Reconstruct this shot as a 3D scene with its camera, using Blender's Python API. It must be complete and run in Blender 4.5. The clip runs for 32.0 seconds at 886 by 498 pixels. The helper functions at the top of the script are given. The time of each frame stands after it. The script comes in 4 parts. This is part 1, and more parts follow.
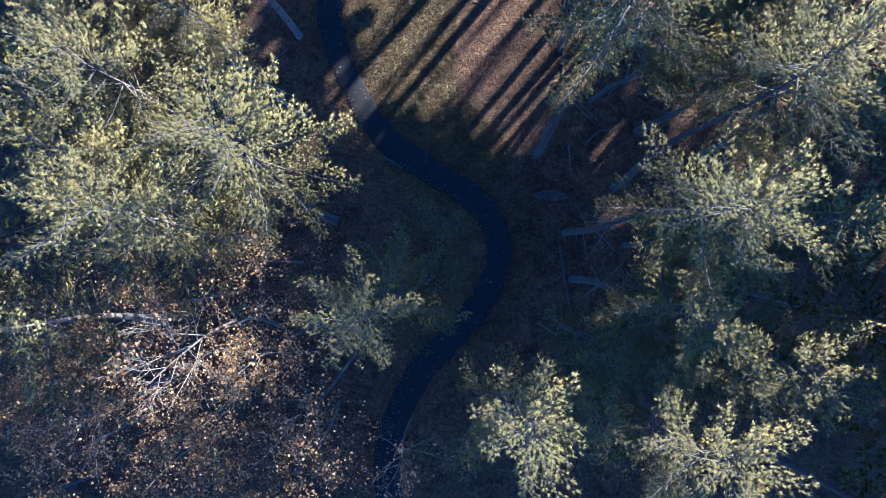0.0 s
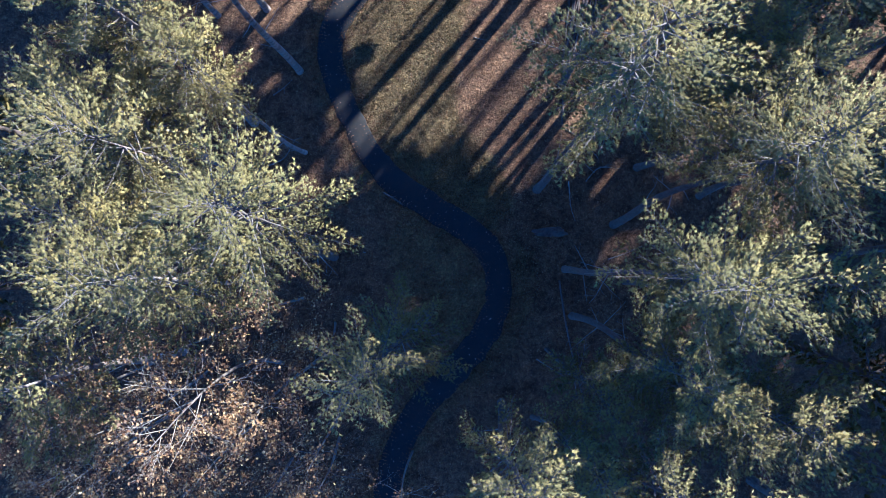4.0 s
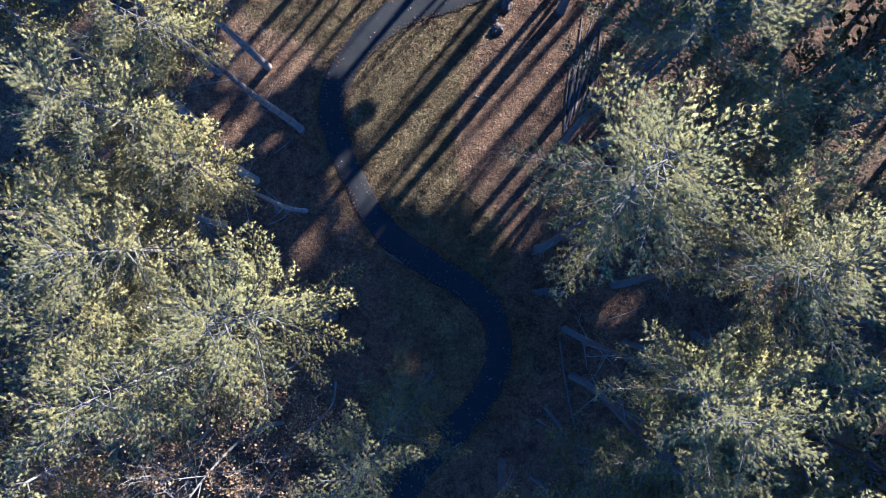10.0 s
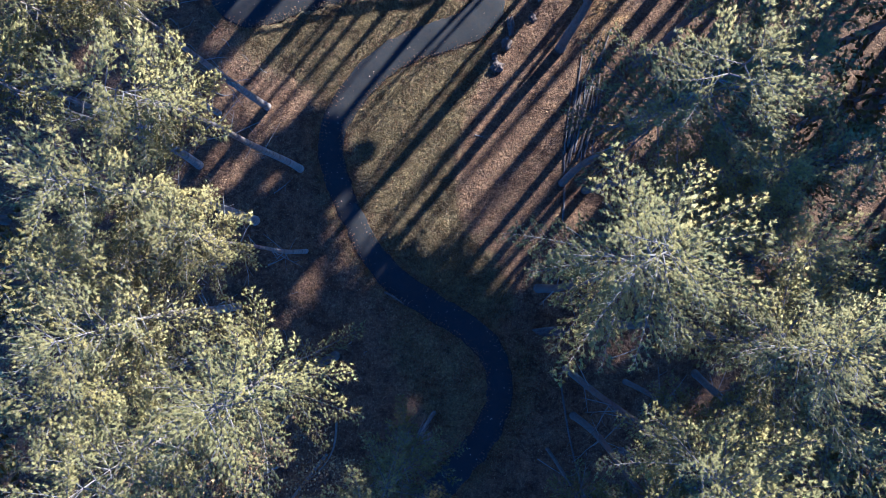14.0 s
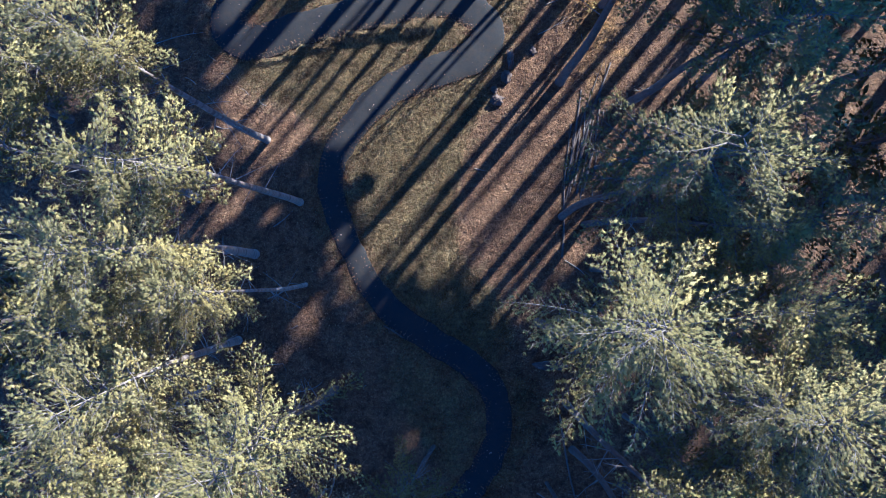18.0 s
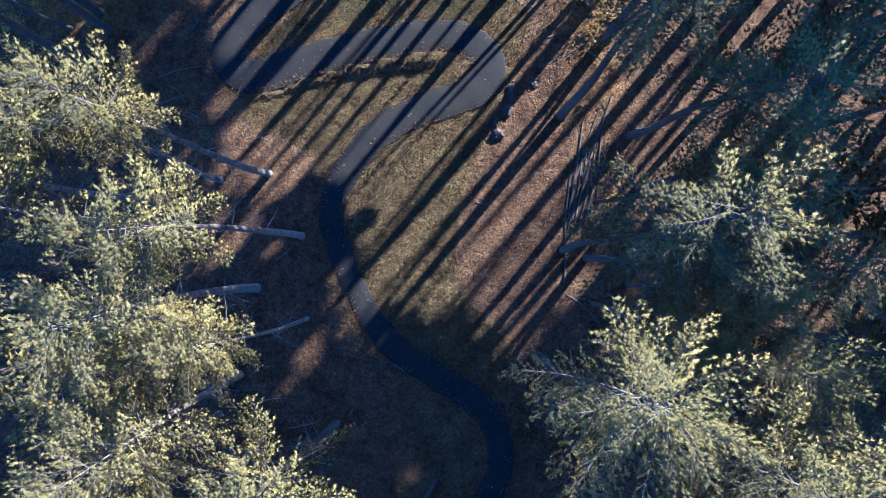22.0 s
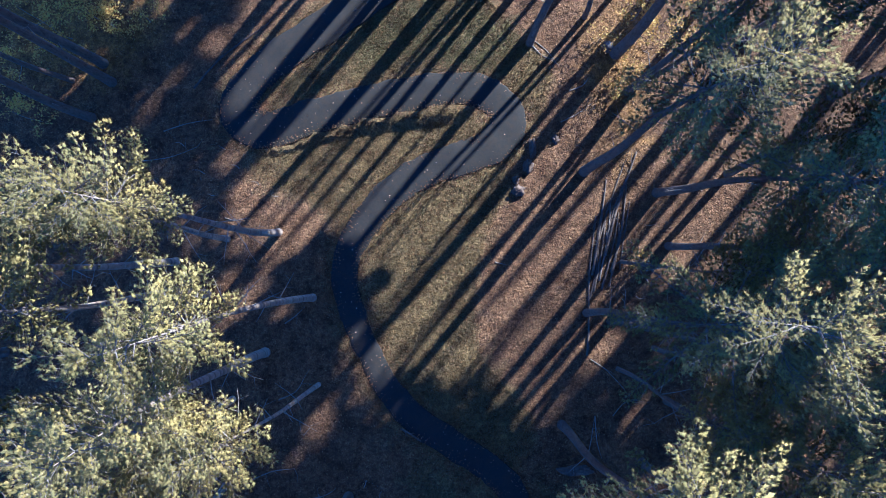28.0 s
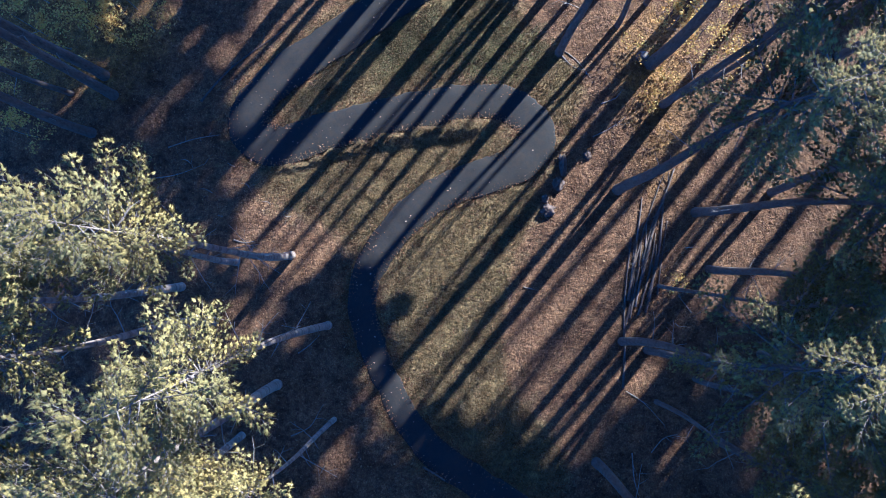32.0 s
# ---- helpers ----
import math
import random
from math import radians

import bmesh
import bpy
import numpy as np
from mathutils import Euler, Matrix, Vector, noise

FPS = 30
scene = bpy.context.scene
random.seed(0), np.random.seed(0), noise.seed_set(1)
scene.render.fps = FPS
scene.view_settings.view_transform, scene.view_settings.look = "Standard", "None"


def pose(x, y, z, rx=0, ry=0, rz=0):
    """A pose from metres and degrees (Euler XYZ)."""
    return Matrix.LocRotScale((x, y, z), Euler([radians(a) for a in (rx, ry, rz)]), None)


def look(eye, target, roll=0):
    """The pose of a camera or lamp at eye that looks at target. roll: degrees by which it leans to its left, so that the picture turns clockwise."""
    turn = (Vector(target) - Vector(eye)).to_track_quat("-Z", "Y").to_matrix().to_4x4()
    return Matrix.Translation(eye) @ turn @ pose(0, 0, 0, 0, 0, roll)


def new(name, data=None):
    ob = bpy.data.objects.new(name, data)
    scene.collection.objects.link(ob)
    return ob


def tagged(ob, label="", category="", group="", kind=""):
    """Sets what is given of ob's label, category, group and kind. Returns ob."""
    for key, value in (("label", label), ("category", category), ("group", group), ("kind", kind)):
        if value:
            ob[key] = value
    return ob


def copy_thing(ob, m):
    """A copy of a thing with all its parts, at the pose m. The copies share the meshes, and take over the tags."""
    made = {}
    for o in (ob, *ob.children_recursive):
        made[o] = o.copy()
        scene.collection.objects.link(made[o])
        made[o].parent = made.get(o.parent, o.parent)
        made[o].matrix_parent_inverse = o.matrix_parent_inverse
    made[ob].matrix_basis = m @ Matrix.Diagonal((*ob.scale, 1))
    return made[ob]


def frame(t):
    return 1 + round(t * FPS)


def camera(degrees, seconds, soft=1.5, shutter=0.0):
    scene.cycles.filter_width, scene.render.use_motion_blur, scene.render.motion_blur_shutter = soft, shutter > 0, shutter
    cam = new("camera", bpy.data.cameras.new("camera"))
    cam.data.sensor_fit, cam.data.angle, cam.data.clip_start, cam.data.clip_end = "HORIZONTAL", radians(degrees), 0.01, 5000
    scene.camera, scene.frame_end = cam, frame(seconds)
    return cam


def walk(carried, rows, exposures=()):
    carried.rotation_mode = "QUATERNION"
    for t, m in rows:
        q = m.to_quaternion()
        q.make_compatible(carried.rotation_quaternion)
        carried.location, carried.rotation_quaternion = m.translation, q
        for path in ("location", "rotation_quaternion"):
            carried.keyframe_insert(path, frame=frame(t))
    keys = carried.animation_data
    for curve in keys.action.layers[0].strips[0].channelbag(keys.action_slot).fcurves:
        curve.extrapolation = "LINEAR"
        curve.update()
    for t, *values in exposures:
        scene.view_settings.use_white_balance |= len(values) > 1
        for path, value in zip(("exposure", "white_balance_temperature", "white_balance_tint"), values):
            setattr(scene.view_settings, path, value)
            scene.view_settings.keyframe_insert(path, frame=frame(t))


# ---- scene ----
cam = camera(62.3, 32.0, soft=0.95)
PATH = [
    (0.0, -0.041, 0.040, 55.101, 0.167, -0.001, 0.180),
    (0.5, -0.098, 0.284, 55.099, 0.124, -0.093, 0.240),
    (1.0, -0.108, 0.556, 55.101, 0.113, -0.109, 0.236),
    (1.5, -0.106, 0.888, 55.114, 0.104, -0.103, 0.210),
    (2.0, -0.109, 1.270, 55.132, 0.094, -0.102, 0.163),
    (2.5, -0.110, 1.670, 55.139, 0.076, -0.087, 0.112),
    (3.0, -0.105, 2.065, 55.139, 0.049, -0.065, 0.134),
    (3.5, -0.105, 2.453, 55.132, 0.034, -0.055, 0.246),
    (5.5, -0.181, 4.062, 55.092, 0.119, -0.167, 0.378),
    (6.0, -0.157, 4.489, 55.109, 0.073, -0.106, 0.309),
    (6.5, -0.131, 4.904, 55.112, 0.032, -0.060, 0.354),
    (7.0, -0.101, 5.298, 55.112, 0.007, -0.015, 0.447),
    (7.5, -0.087, 5.676, 55.111, -0.003, 0.018, 0.493),
    (8.0, -0.089, 6.032, 55.112, -0.002, 0.024, 0.557),
    (8.5, -0.100, 6.368, 55.116, -0.001, 0.010, 0.593),
    (9.0, -0.113, 6.695, 55.120, -0.003, -0.010, 0.573),
    (9.5, -0.120, 7.008, 55.121, -0.004, -0.015, 0.559),
    (10.0, -0.117, 7.309, 55.114, -0.003, -0.001, 0.524),
    (10.5, -0.112, 7.619, 55.108, -0.003, 0.015, 0.483),
    (11.0, -0.112, 7.963, 55.109, -0.009, 0.020, 0.463),
    (11.5, -0.117, 8.343, 55.106, -0.020, 0.018, 0.438),
    (12.0, -0.121, 8.744, 55.097, -0.032, 0.016, 0.388),
    (12.5, -0.120, 9.154, 55.089, -0.044, 0.021, 0.326),
    (13.0, -0.114, 9.570, 55.084, -0.065, 0.033, 0.287),
    (13.5, -0.108, 9.992, 55.078, -0.100, 0.046, 0.270),
    (14.0, -0.096, 10.410, 55.074, -0.147, 0.062, 0.276),
    (14.5, -0.090, 10.810, 55.086, -0.187, 0.068, 0.338),
    (16.5, -0.064, 12.097, 55.073, -0.256, 0.088, 0.392),
    (17.0, -0.059, 12.357, 55.074, -0.220, 0.100, 0.364),
    (17.5, -0.071, 12.653, 55.090, -0.206, 0.080, 0.342),
    (18.0, -0.072, 13.007, 55.094, -0.223, 0.068, 0.315),
    (18.5, -0.056, 13.391, 55.079, -0.245, 0.077, 0.311),
    (19.0, -0.045, 13.777, 55.067, -0.268, 0.089, 0.315),
    (19.5, -0.045, 14.139, 55.061, -0.291, 0.099, 0.320),
    (20.0, -0.066, 14.459, 55.064, -0.299, 0.095, 0.334),
    (20.5, -0.094, 14.751, 55.076, -0.300, 0.093, 0.342),
    (21.0, -0.119, 15.037, 55.094, -0.310, 0.092, 0.351),
    (21.5, -0.144, 15.321, 55.112, -0.308, 0.086, 0.350),
    (22.0, -0.170, 15.600, 55.101, -0.272, 0.090, 0.318),
    (22.5, -0.211, 15.914, 55.041, -0.257, 0.102, 0.272),
    (23.0, -0.276, 16.297, 54.938, -0.279, 0.103, 0.271),
    (23.5, -0.367, 16.687, 54.834, -0.245, 0.076, 0.314),
    (24.0, -0.469, 17.046, 54.733, -0.137, 0.034, 0.337),
    (24.5, -0.565, 17.387, 54.587, -0.005, 0.003, 0.337),
    (25.0, -0.663, 17.701, 54.385, 0.143, -0.021, 0.332),
    (25.5, -0.767, 17.989, 54.168, 0.305, -0.043, 0.307),
    (27.5, -1.406, 18.935, 53.059, 0.707, -0.082, 0.394),
    (28.0, -1.648, 19.100, 52.706, 0.784, -0.089, 0.348),
    (28.5, -1.891, 19.247, 52.333, 0.859, -0.093, 0.331),
    (29.0, -2.139, 19.382, 51.932, 0.939, -0.095, 0.330),
    (29.5, -2.384, 19.506, 51.513, 1.046, -0.098, 0.306),
    (30.0, -2.607, 19.622, 51.081, 1.173, -0.100, 0.279),
    (30.5, -2.804, 19.728, 50.628, 1.297, -0.096, 0.288),
    (31.0, -2.988, 19.820, 50.155, 1.422, -0.094, 0.293),
    (31.5, -3.160, 19.906, 49.665, 1.548, -0.101, 0.272),
    (32.0, -3.325, 19.999, 49.162, 1.659, -0.110, 0.258),
]
walk(cam, [(t, pose(x, y, z, rx, ry, rz)) for t, x, y, z, rx, ry, rz in PATH], [(0.0, 2.9, 3230, 9), (32.0, 2.9, 3230, 9)])
# ---- light ----
SUN_AZ = math.atan2(0.77, 0.64)      # the way to the sun, from +x towards +y
SUN_EL = radians(21.0)
world = bpy.data.worlds.new("sky")
scene.world = world
world.use_nodes = True
wt = world.node_tree
sky = wt.nodes.new("ShaderNodeTexSky")
sky.sky_type = "NISHITA"
sky.sun_disc = False
sky.sun_elevation = SUN_EL
sky.sun_rotation = math.pi / 2 - SUN_AZ
sky.altitude = 200
sky.air_density, sky.dust_density, sky.ozone_density = 0.6, 0.2, 1.7
wt.nodes["Background"].inputs["Strength"].default_value = 0.052
wt.links.new(sky.outputs[0], wt.nodes["Background"].inputs["Color"])
sun_data = bpy.data.lights.new("sun", "SUN")
sun_data.energy = 5.0
sun_data.angle = math.radians(1.1)
sun_data.color = (1.0, 0.595, 0.235)
sun = new("sun", sun_data)
to_sun = Vector((math.cos(SUN_AZ) * math.cos(SUN_EL), math.sin(SUN_AZ) * math.cos(SUN_EL), math.sin(SUN_EL)))
sun.matrix_world = look(to_sun * 120, (0, 0, 0))


# ---- materials ----
def ramp(nt, fac, stops):
    n = nt.nodes.new("ShaderNodeValToRGB")
    els = n.color_ramp.elements
    while len(els) < len(stops):
        els.new(0.5)
    for e, (p, c) in zip(els, stops):
        e.position, e.color = p, (*c, 1)
    nt.links.new(fac, n.inputs[0])
    return n.outputs[0]


def noise_tex(nt, scale, detail=4, rough=0.6, vec=None, stretch=None):
    n = nt.nodes.new("ShaderNodeTexNoise")
    n.inputs["Scale"].default_value, n.inputs["Detail"].default_value, n.inputs["Roughness"].default_value = scale, detail, rough
    src = vec
    if src is None:
        src = nt.nodes.new("ShaderNodeTexCoord").outputs["Object"]
    if stretch:
        m = nt.nodes.new("ShaderNodeMapping")
        m.inputs["Scale"].default_value = stretch
        nt.links.new(src, m.inputs[0])
        src = m.outputs[0]
    nt.links.new(src, n.inputs["Vector"])
    return n.outputs["Fac"]


def mix(nt, fac, a, b, kind="MIX"):
    n = nt.nodes.new("ShaderNodeMix")
    n.data_type, n.blend_type = "RGBA", kind
    for sock, v in ((n.inputs[0], fac), (n.inputs[6], a), (n.inputs[7], b)):
        if isinstance(v, (int, float)):
            sock.default_value = v
        elif isinstance(v, tuple):
            sock.default_value = (*v, 1)
        else:
            nt.links.new(v, sock)
    return n.outputs[2]


def math_node(nt, op, a, b=0.0):
    n = nt.nodes.new("ShaderNodeMath")
    n.operation = op
    for sock, v in ((n.inputs[0], a), (n.inputs[1], b)):
        if isinstance(v, (int, float)):
            sock.default_value = v
        else:
            nt.links.new(v, sock)
    return n.outputs[0]


def bump(nt, height, strength, distance):
    n = nt.nodes.new("ShaderNodeBump")
    n.inputs["Strength"].default_value, n.inputs["Distance"].default_value = strength, distance
    nt.links.new(height, n.inputs["Height"])
    return n.outputs[0]


def blank(name, rough=0.8, spec=0.3):
    m = bpy.data.materials.new(name)
    m.use_nodes = True
    b = m.node_tree.nodes["Principled BSDF"]
    b.inputs["Roughness"].default_value = rough
    b.inputs["Specular IOR Level"].default_value = spec
    return m, m.node_tree, b


def island(nt):
    return nt.nodes.new("ShaderNodeNewGeometry").outputs["Random Per Island"]


def leafy(name, stops, rough=0.6, spec=0.3, through_light=0.3, patch=None):
    """Needles or leaves: a colour of its own for every piece, a little light let through."""
    m, nt, b = blank(name, rough, spec)
    col = ramp(nt, island(nt), stops)
    pos = nt.nodes.new("ShaderNodeNewGeometry").outputs["Position"]
    big = noise_tex(nt, 0.55, 2, 0.5, pos)
    who = nt.nodes.new("ShaderNodeObjectInfo").outputs["Random"]
    if patch:
        tuft = noise_tex(nt, 3.2, 2, 0.5, pos)
        col = mix(nt, 1.0, col, ramp(nt, tuft, [(0.3, (0.72, 0.75, 0.78)), (0.5, (0.97, 0.97, 0.97)), (0.7, (1.25, 1.18, 1.1))]), "MULTIPLY")
        col = mix(nt, math_node(nt, "MULTIPLY", ramp(nt, big, [(0.42, (0, 0, 0)), (0.62, (1, 1, 1))]), 0.7), col, patch)
        grain = noise_tex(nt, 26, 2, 0.7, pos)
        col = mix(nt, 1.0, col, ramp(nt, grain, [(0.34, (0.65, 0.66, 0.68)), (0.5, (0.97, 0.97, 0.97)), (0.66, (1.3, 1.27, 1.22))]), "MULTIPLY")
        nt.links.new(bump(nt, grain, 0.8, 0.03), b.inputs["Normal"])
        col = mix(nt, math_node(nt, "MULTIPLY", who, 0.40), col, (0.24, 0.21, 0.045))
    nt.links.new(col, b.inputs["Base Color"])
    tr = nt.nodes.new("ShaderNodeBsdfTranslucent")
    nt.links.new(col, tr.inputs["Color"])
    ms = nt.nodes.new("ShaderNodeMixShader")
    ms.inputs[0].default_value = through_light
    nt.links.new(b.outputs[0], ms.inputs[1])
    nt.links.new(tr.outputs[0], ms.inputs[2])
    nt.links.new(ms.outputs[0], nt.nodes["Material Output"].inputs["Surface"])
    return m


needles = leafy("pine_needles", [(0.0, (0.265, 0.215, 0.052)), (0.5, (0.31, 0.251, 0.060)), (0.94, (0.365, 0.295, 0.076)), (1.0, (0.43, 0.36, 0.17))], 0.65, 0.15, 0.2, (0.215, 0.193, 0.068))
oak_leaves = leafy("dry_oak_leaves", [(0.0, (0.10, 0.05, 0.018)), (0.5, (0.20, 0.115, 0.038)), (0.85, (0.33, 0.215, 0.072)), (1.0, (0.46, 0.34, 0.13))], 0.6, 0.3, 0.3)
gold_leaves = leafy("yellow_leaves", [(0.0, (0.30, 0.17, 0.03)), (0.5, (0.42, 0.27, 0.04)), (1.0, (0.40, 0.33, 0.06))], 0.6, 0.3, 0.35)
litter_leaves = leafy("fallen_leaves", [(0.0, (0.05, 0.022, 0.011)), (0.5, (0.104, 0.052, 0.016)), (0.85, (0.175, 0.098, 0.031)), (1.0, (0.25, 0.17, 0.07))], 0.7, 0.25, 0.1)
pale_leaves = leafy("pale_fallen_leaves", [(0.0, (0.14, 0.085, 0.05)), (0.6, (0.26, 0.18, 0.115)), (1.0, (0.40, 0.32, 0.23))], 0.7, 0.25, 0.1)
grass_blades = leafy("dry_grass", [(0.0, (0.08, 0.056, 0.02)), (0.4, (0.14, 0.097, 0.036)), (0.75, (0.10, 0.086, 0.025)), (1.0, (0.21, 0.155, 0.075))], 0.6, 0.3, 0.2)


def bark(name, dark, light, scale=1.0):
    m, nt, b = blank(name, 0.85, 0.25)
    plates = noise_tex(nt, 9 * scale, 5, 0.7, None, (1, 1, 0.25))
    tones = noise_tex(nt, 1.3, 3, 0.6)
    col = ramp(nt, plates, [(0.3, dark), (0.62, light)])
    col = mix(nt, math_node(nt, "MULTIPLY", ramp(nt, tones, [(0.45, (0, 0, 0)), (0.7, (1, 1, 1))]), 0.5), col, (light[0] * 1.15, light[1] * 1.15, light[2] * 1.1))
    nt.links.new(col, b.inputs["Base Color"])
    nt.links.new(bump(nt, plates, 0.9, 0.05), b.inputs["Normal"])
    return m


pine_bark = bark("pine_bark", (0.034, 0.025, 0.02), (0.11, 0.086, 0.067))
twig_bark = bark("twig_bark", (0.06, 0.049, 0.039), (0.18, 0.15, 0.12), 3)
dead_wood = bark("weathered_dead_wood", (0.086, 0.068, 0.054), (0.238, 0.202, 0.166), 2)
pale_bark = bark("pale_bark", (0.15, 0.12, 0.082), (0.33, 0.275, 0.20), 2)


def sun_striped(name, dark, light):
    """Smooth bark painted as sunlit: pale, with shade bands every half metre or so up the trunk."""
    m, nt, b = blank(name, 0.8, 0.25)
    plates = noise_tex(nt, 14, 4, 0.7, None, (1, 1, 0.35))
    tones = noise_tex(nt, 1.0, 3, 0.65, None, (0.15, 0.15, 2.1))
    col = ramp(nt, plates, [(0.3, (light[0] * 0.6, light[1] * 0.58, light[2] * 0.56)), (0.6, light)])
    # bands of cast shade put into the colour
    col = mix(nt, ramp(nt, tones, [(0.46, (0, 0, 0)), (0.60, (0.85, 0.85, 0.85))]), col, dark)
    nt.links.new(col, b.inputs["Base Color"])
    nt.links.new(bump(nt, plates, 0.7, 0.03), b.inputs["Normal"])
    return m


sunlit_bark = sun_striped("banded_pale_bark", (0.08, 0.06, 0.046), (0.27, 0.22, 0.17))


def ground_material():
    m, nt, b = blank("leaf_litter_and_grass", 0.9, 0.15)
    pos = nt.nodes.new("ShaderNodeTexCoord").outputs["Object"]
    fine = noise_tex(nt, 11, 4, 0.75, pos)
    mid = noise_tex(nt, 1.1, 4, 0.6, pos)
    big = noise_tex(nt, 0.23, 3, 0.55, pos)
    clump = noise_tex(nt, 3.6, 4, 0.65, pos)
    litter = ramp(nt, fine, [(0.28, (0.036, 0.021, 0.011)), (0.5, (0.098, 0.057, 0.024)), (0.7, (0.195, 0.120, 0.052))])
    litter = mix(nt, ramp(nt, mid, [(0.4, (0, 0, 0)), (0.7, (1, 1, 1))]), litter, mix(nt, 0.5, litter, (0.066, 0.034, 0.018)))
    grass = ramp(nt, fine, [(0.28, (0.044, 0.032, 0.012)), (0.5, (0.118, 0.086, 0.031)), (0.72, (0.215, 0.157, 0.062))])
    green = ramp(nt, fine, [(0.28, (0.026, 0.026, 0.008)), (0.55, (0.071, 0.063, 0.022)), (0.75, (0.115, 0.097, 0.044))])
    at = nt.nodes.new("ShaderNodeVertexColor")
    at.layer_name = "cover"
    sep = nt.nodes.new("ShaderNodeSeparateColor")
    nt.links.new(at.outputs[0], sep.inputs[0])
    edge = math_node(nt, "ADD", sep.outputs[0], math_node(nt, "MULTIPLY", math_node(nt, "SUBTRACT", math_node(nt, "ADD", mid, math_node(nt, "MULTIPLY", math_node(nt, "SUBTRACT", fine, 0.5), 0.6)), 0.5), 2.2))
    edge = ramp(nt, edge, [(0.2, (0, 0, 0)), (0.9, (1, 1, 1))])
    turf = mix(nt, ramp(nt, math_node(nt, "ADD", sep.outputs[1], math_node(nt, "MULTIPLY", math_node(nt, "SUBTRACT", big, 0.5), 1.6)), [(0.4, (0, 0, 0)), (0.8, (1, 1, 1))]), grass, green)
    col = mix(nt, edge, litter, turf)
    gold = ramp(nt, fine, [(0.3, (0.06, 0.032, 0.009)), (0.6, (0.21, 0.125, 0.028))])
    gmask = ramp(nt, math_node(nt, "ADD", sep.outputs[2], math_node(nt, "MULTIPLY", math_node(nt, "SUBTRACT", mid, 0.5), 1.0)), [(0.4, (0, 0, 0)), (0.8, (1, 1, 1))])
    col = mix(nt, gmask, col, gold)
    col = mix(nt, 1.0, col, ramp(nt, clump, [(0.32, (0.5, 0.5, 0.52)), (0.5, (1.0, 1.0, 1.0)), (0.68, (1.6, 1.55, 1.45))]), "MULTIPLY")
    speck = noise_tex(nt, 21, 2, 0.5, pos)
    col = mix(nt, math_node(nt, "MULTIPLY", ramp(nt, speck, [(0.60, (0, 0, 0)), (0.68, (1, 1, 1))]), 0.7), col, (0.27, 0.175, 0.085))
    patchy = noise_tex(nt, 0.75, 5, 0.7, pos)
    col = mix(nt, 1.0, col, ramp(nt, patchy, [(0.34, (0.50, 0.47, 0.46)), (0.5, (0.98, 0.98, 0.98)), (0.66, (1.35, 1.38, 1.36))]), "MULTIPLY")
    nt.links.new(col, b.inputs["Base Color"])
    h = math_node(nt, "ADD", math_node(nt, "MULTIPLY", fine, 0.6), math_node(nt, "MULTIPLY", clump, 1.4))
    nt.links.new(bump(nt, h, 1.0, 0.22), b.inputs["Normal"])
    return m


def asphalt_material():
    m, nt, b = blank("worn_asphalt", 0.8, 0.15)
    pos = nt.nodes.new("ShaderNodeTexCoord").outputs["Object"]
    fine = noise_tex(nt, 9, 5, 0.8, pos)
    mid = noise_tex(nt, 0.8, 4, 0.6, pos)
    col = ramp(nt, mid, [(0.3, (0.015, 0.0152, 0.0158)), (0.7, (0.022, 0.0218, 0.0215))])
    col = mix(nt, 0.45, col, ramp(nt, fine, [(0.35, (0.012, 0.012, 0.0125)), (0.7, (0.034, 0.030, 0.026))]))
    dust = noise_tex(nt, 2.6, 5, 0.7, pos)
    col = mix(nt, math_node(nt, "MULTIPLY", ramp(nt, dust, [(0.44, (0, 0, 0)), (0.62, (1, 1, 1))]), 0.45), col, (0.032, 0.024, 0.017))
    nt.links.new(col, b.inputs["Base Color"])
    nt.links.new(bump(nt, fine, 0.25, 0.006), b.inputs["Normal"])
    return m


ground_mat, asphalt = ground_material(), asphalt_material()


# ---- building helpers ----
def mesh_from(name, verts, faces, material, smooth=False):
    """One mesh from arrays: verts (n, 3), faces (m, 3) or (m, 4)."""
    verts, faces = np.asarray(verts, np.float32), np.asarray(faces, np.int32)
    me = bpy.data.meshes.new(name)
    k = faces.shape[1]
    me.vertices.add(len(verts))
    me.vertices.foreach_set("co", verts.ravel())
    me.loops.add(faces.size)
    me.loops.foreach_set("vertex_index", faces.ravel())
    me.polygons.add(len(faces))
    me.polygons.foreach_set("loop_start", np.arange(0, faces.size, k, dtype=np.int32))
    me.update(calc_edges=True)
    if smooth:
        me.polygons.foreach_set("use_smooth", np.ones(len(faces), bool))
    me.materials.append(material)
    return me


def part(name, me, parent, label=""):
    ob = new(name, me)
    ob.parent = parent
    return tagged(ob, label)


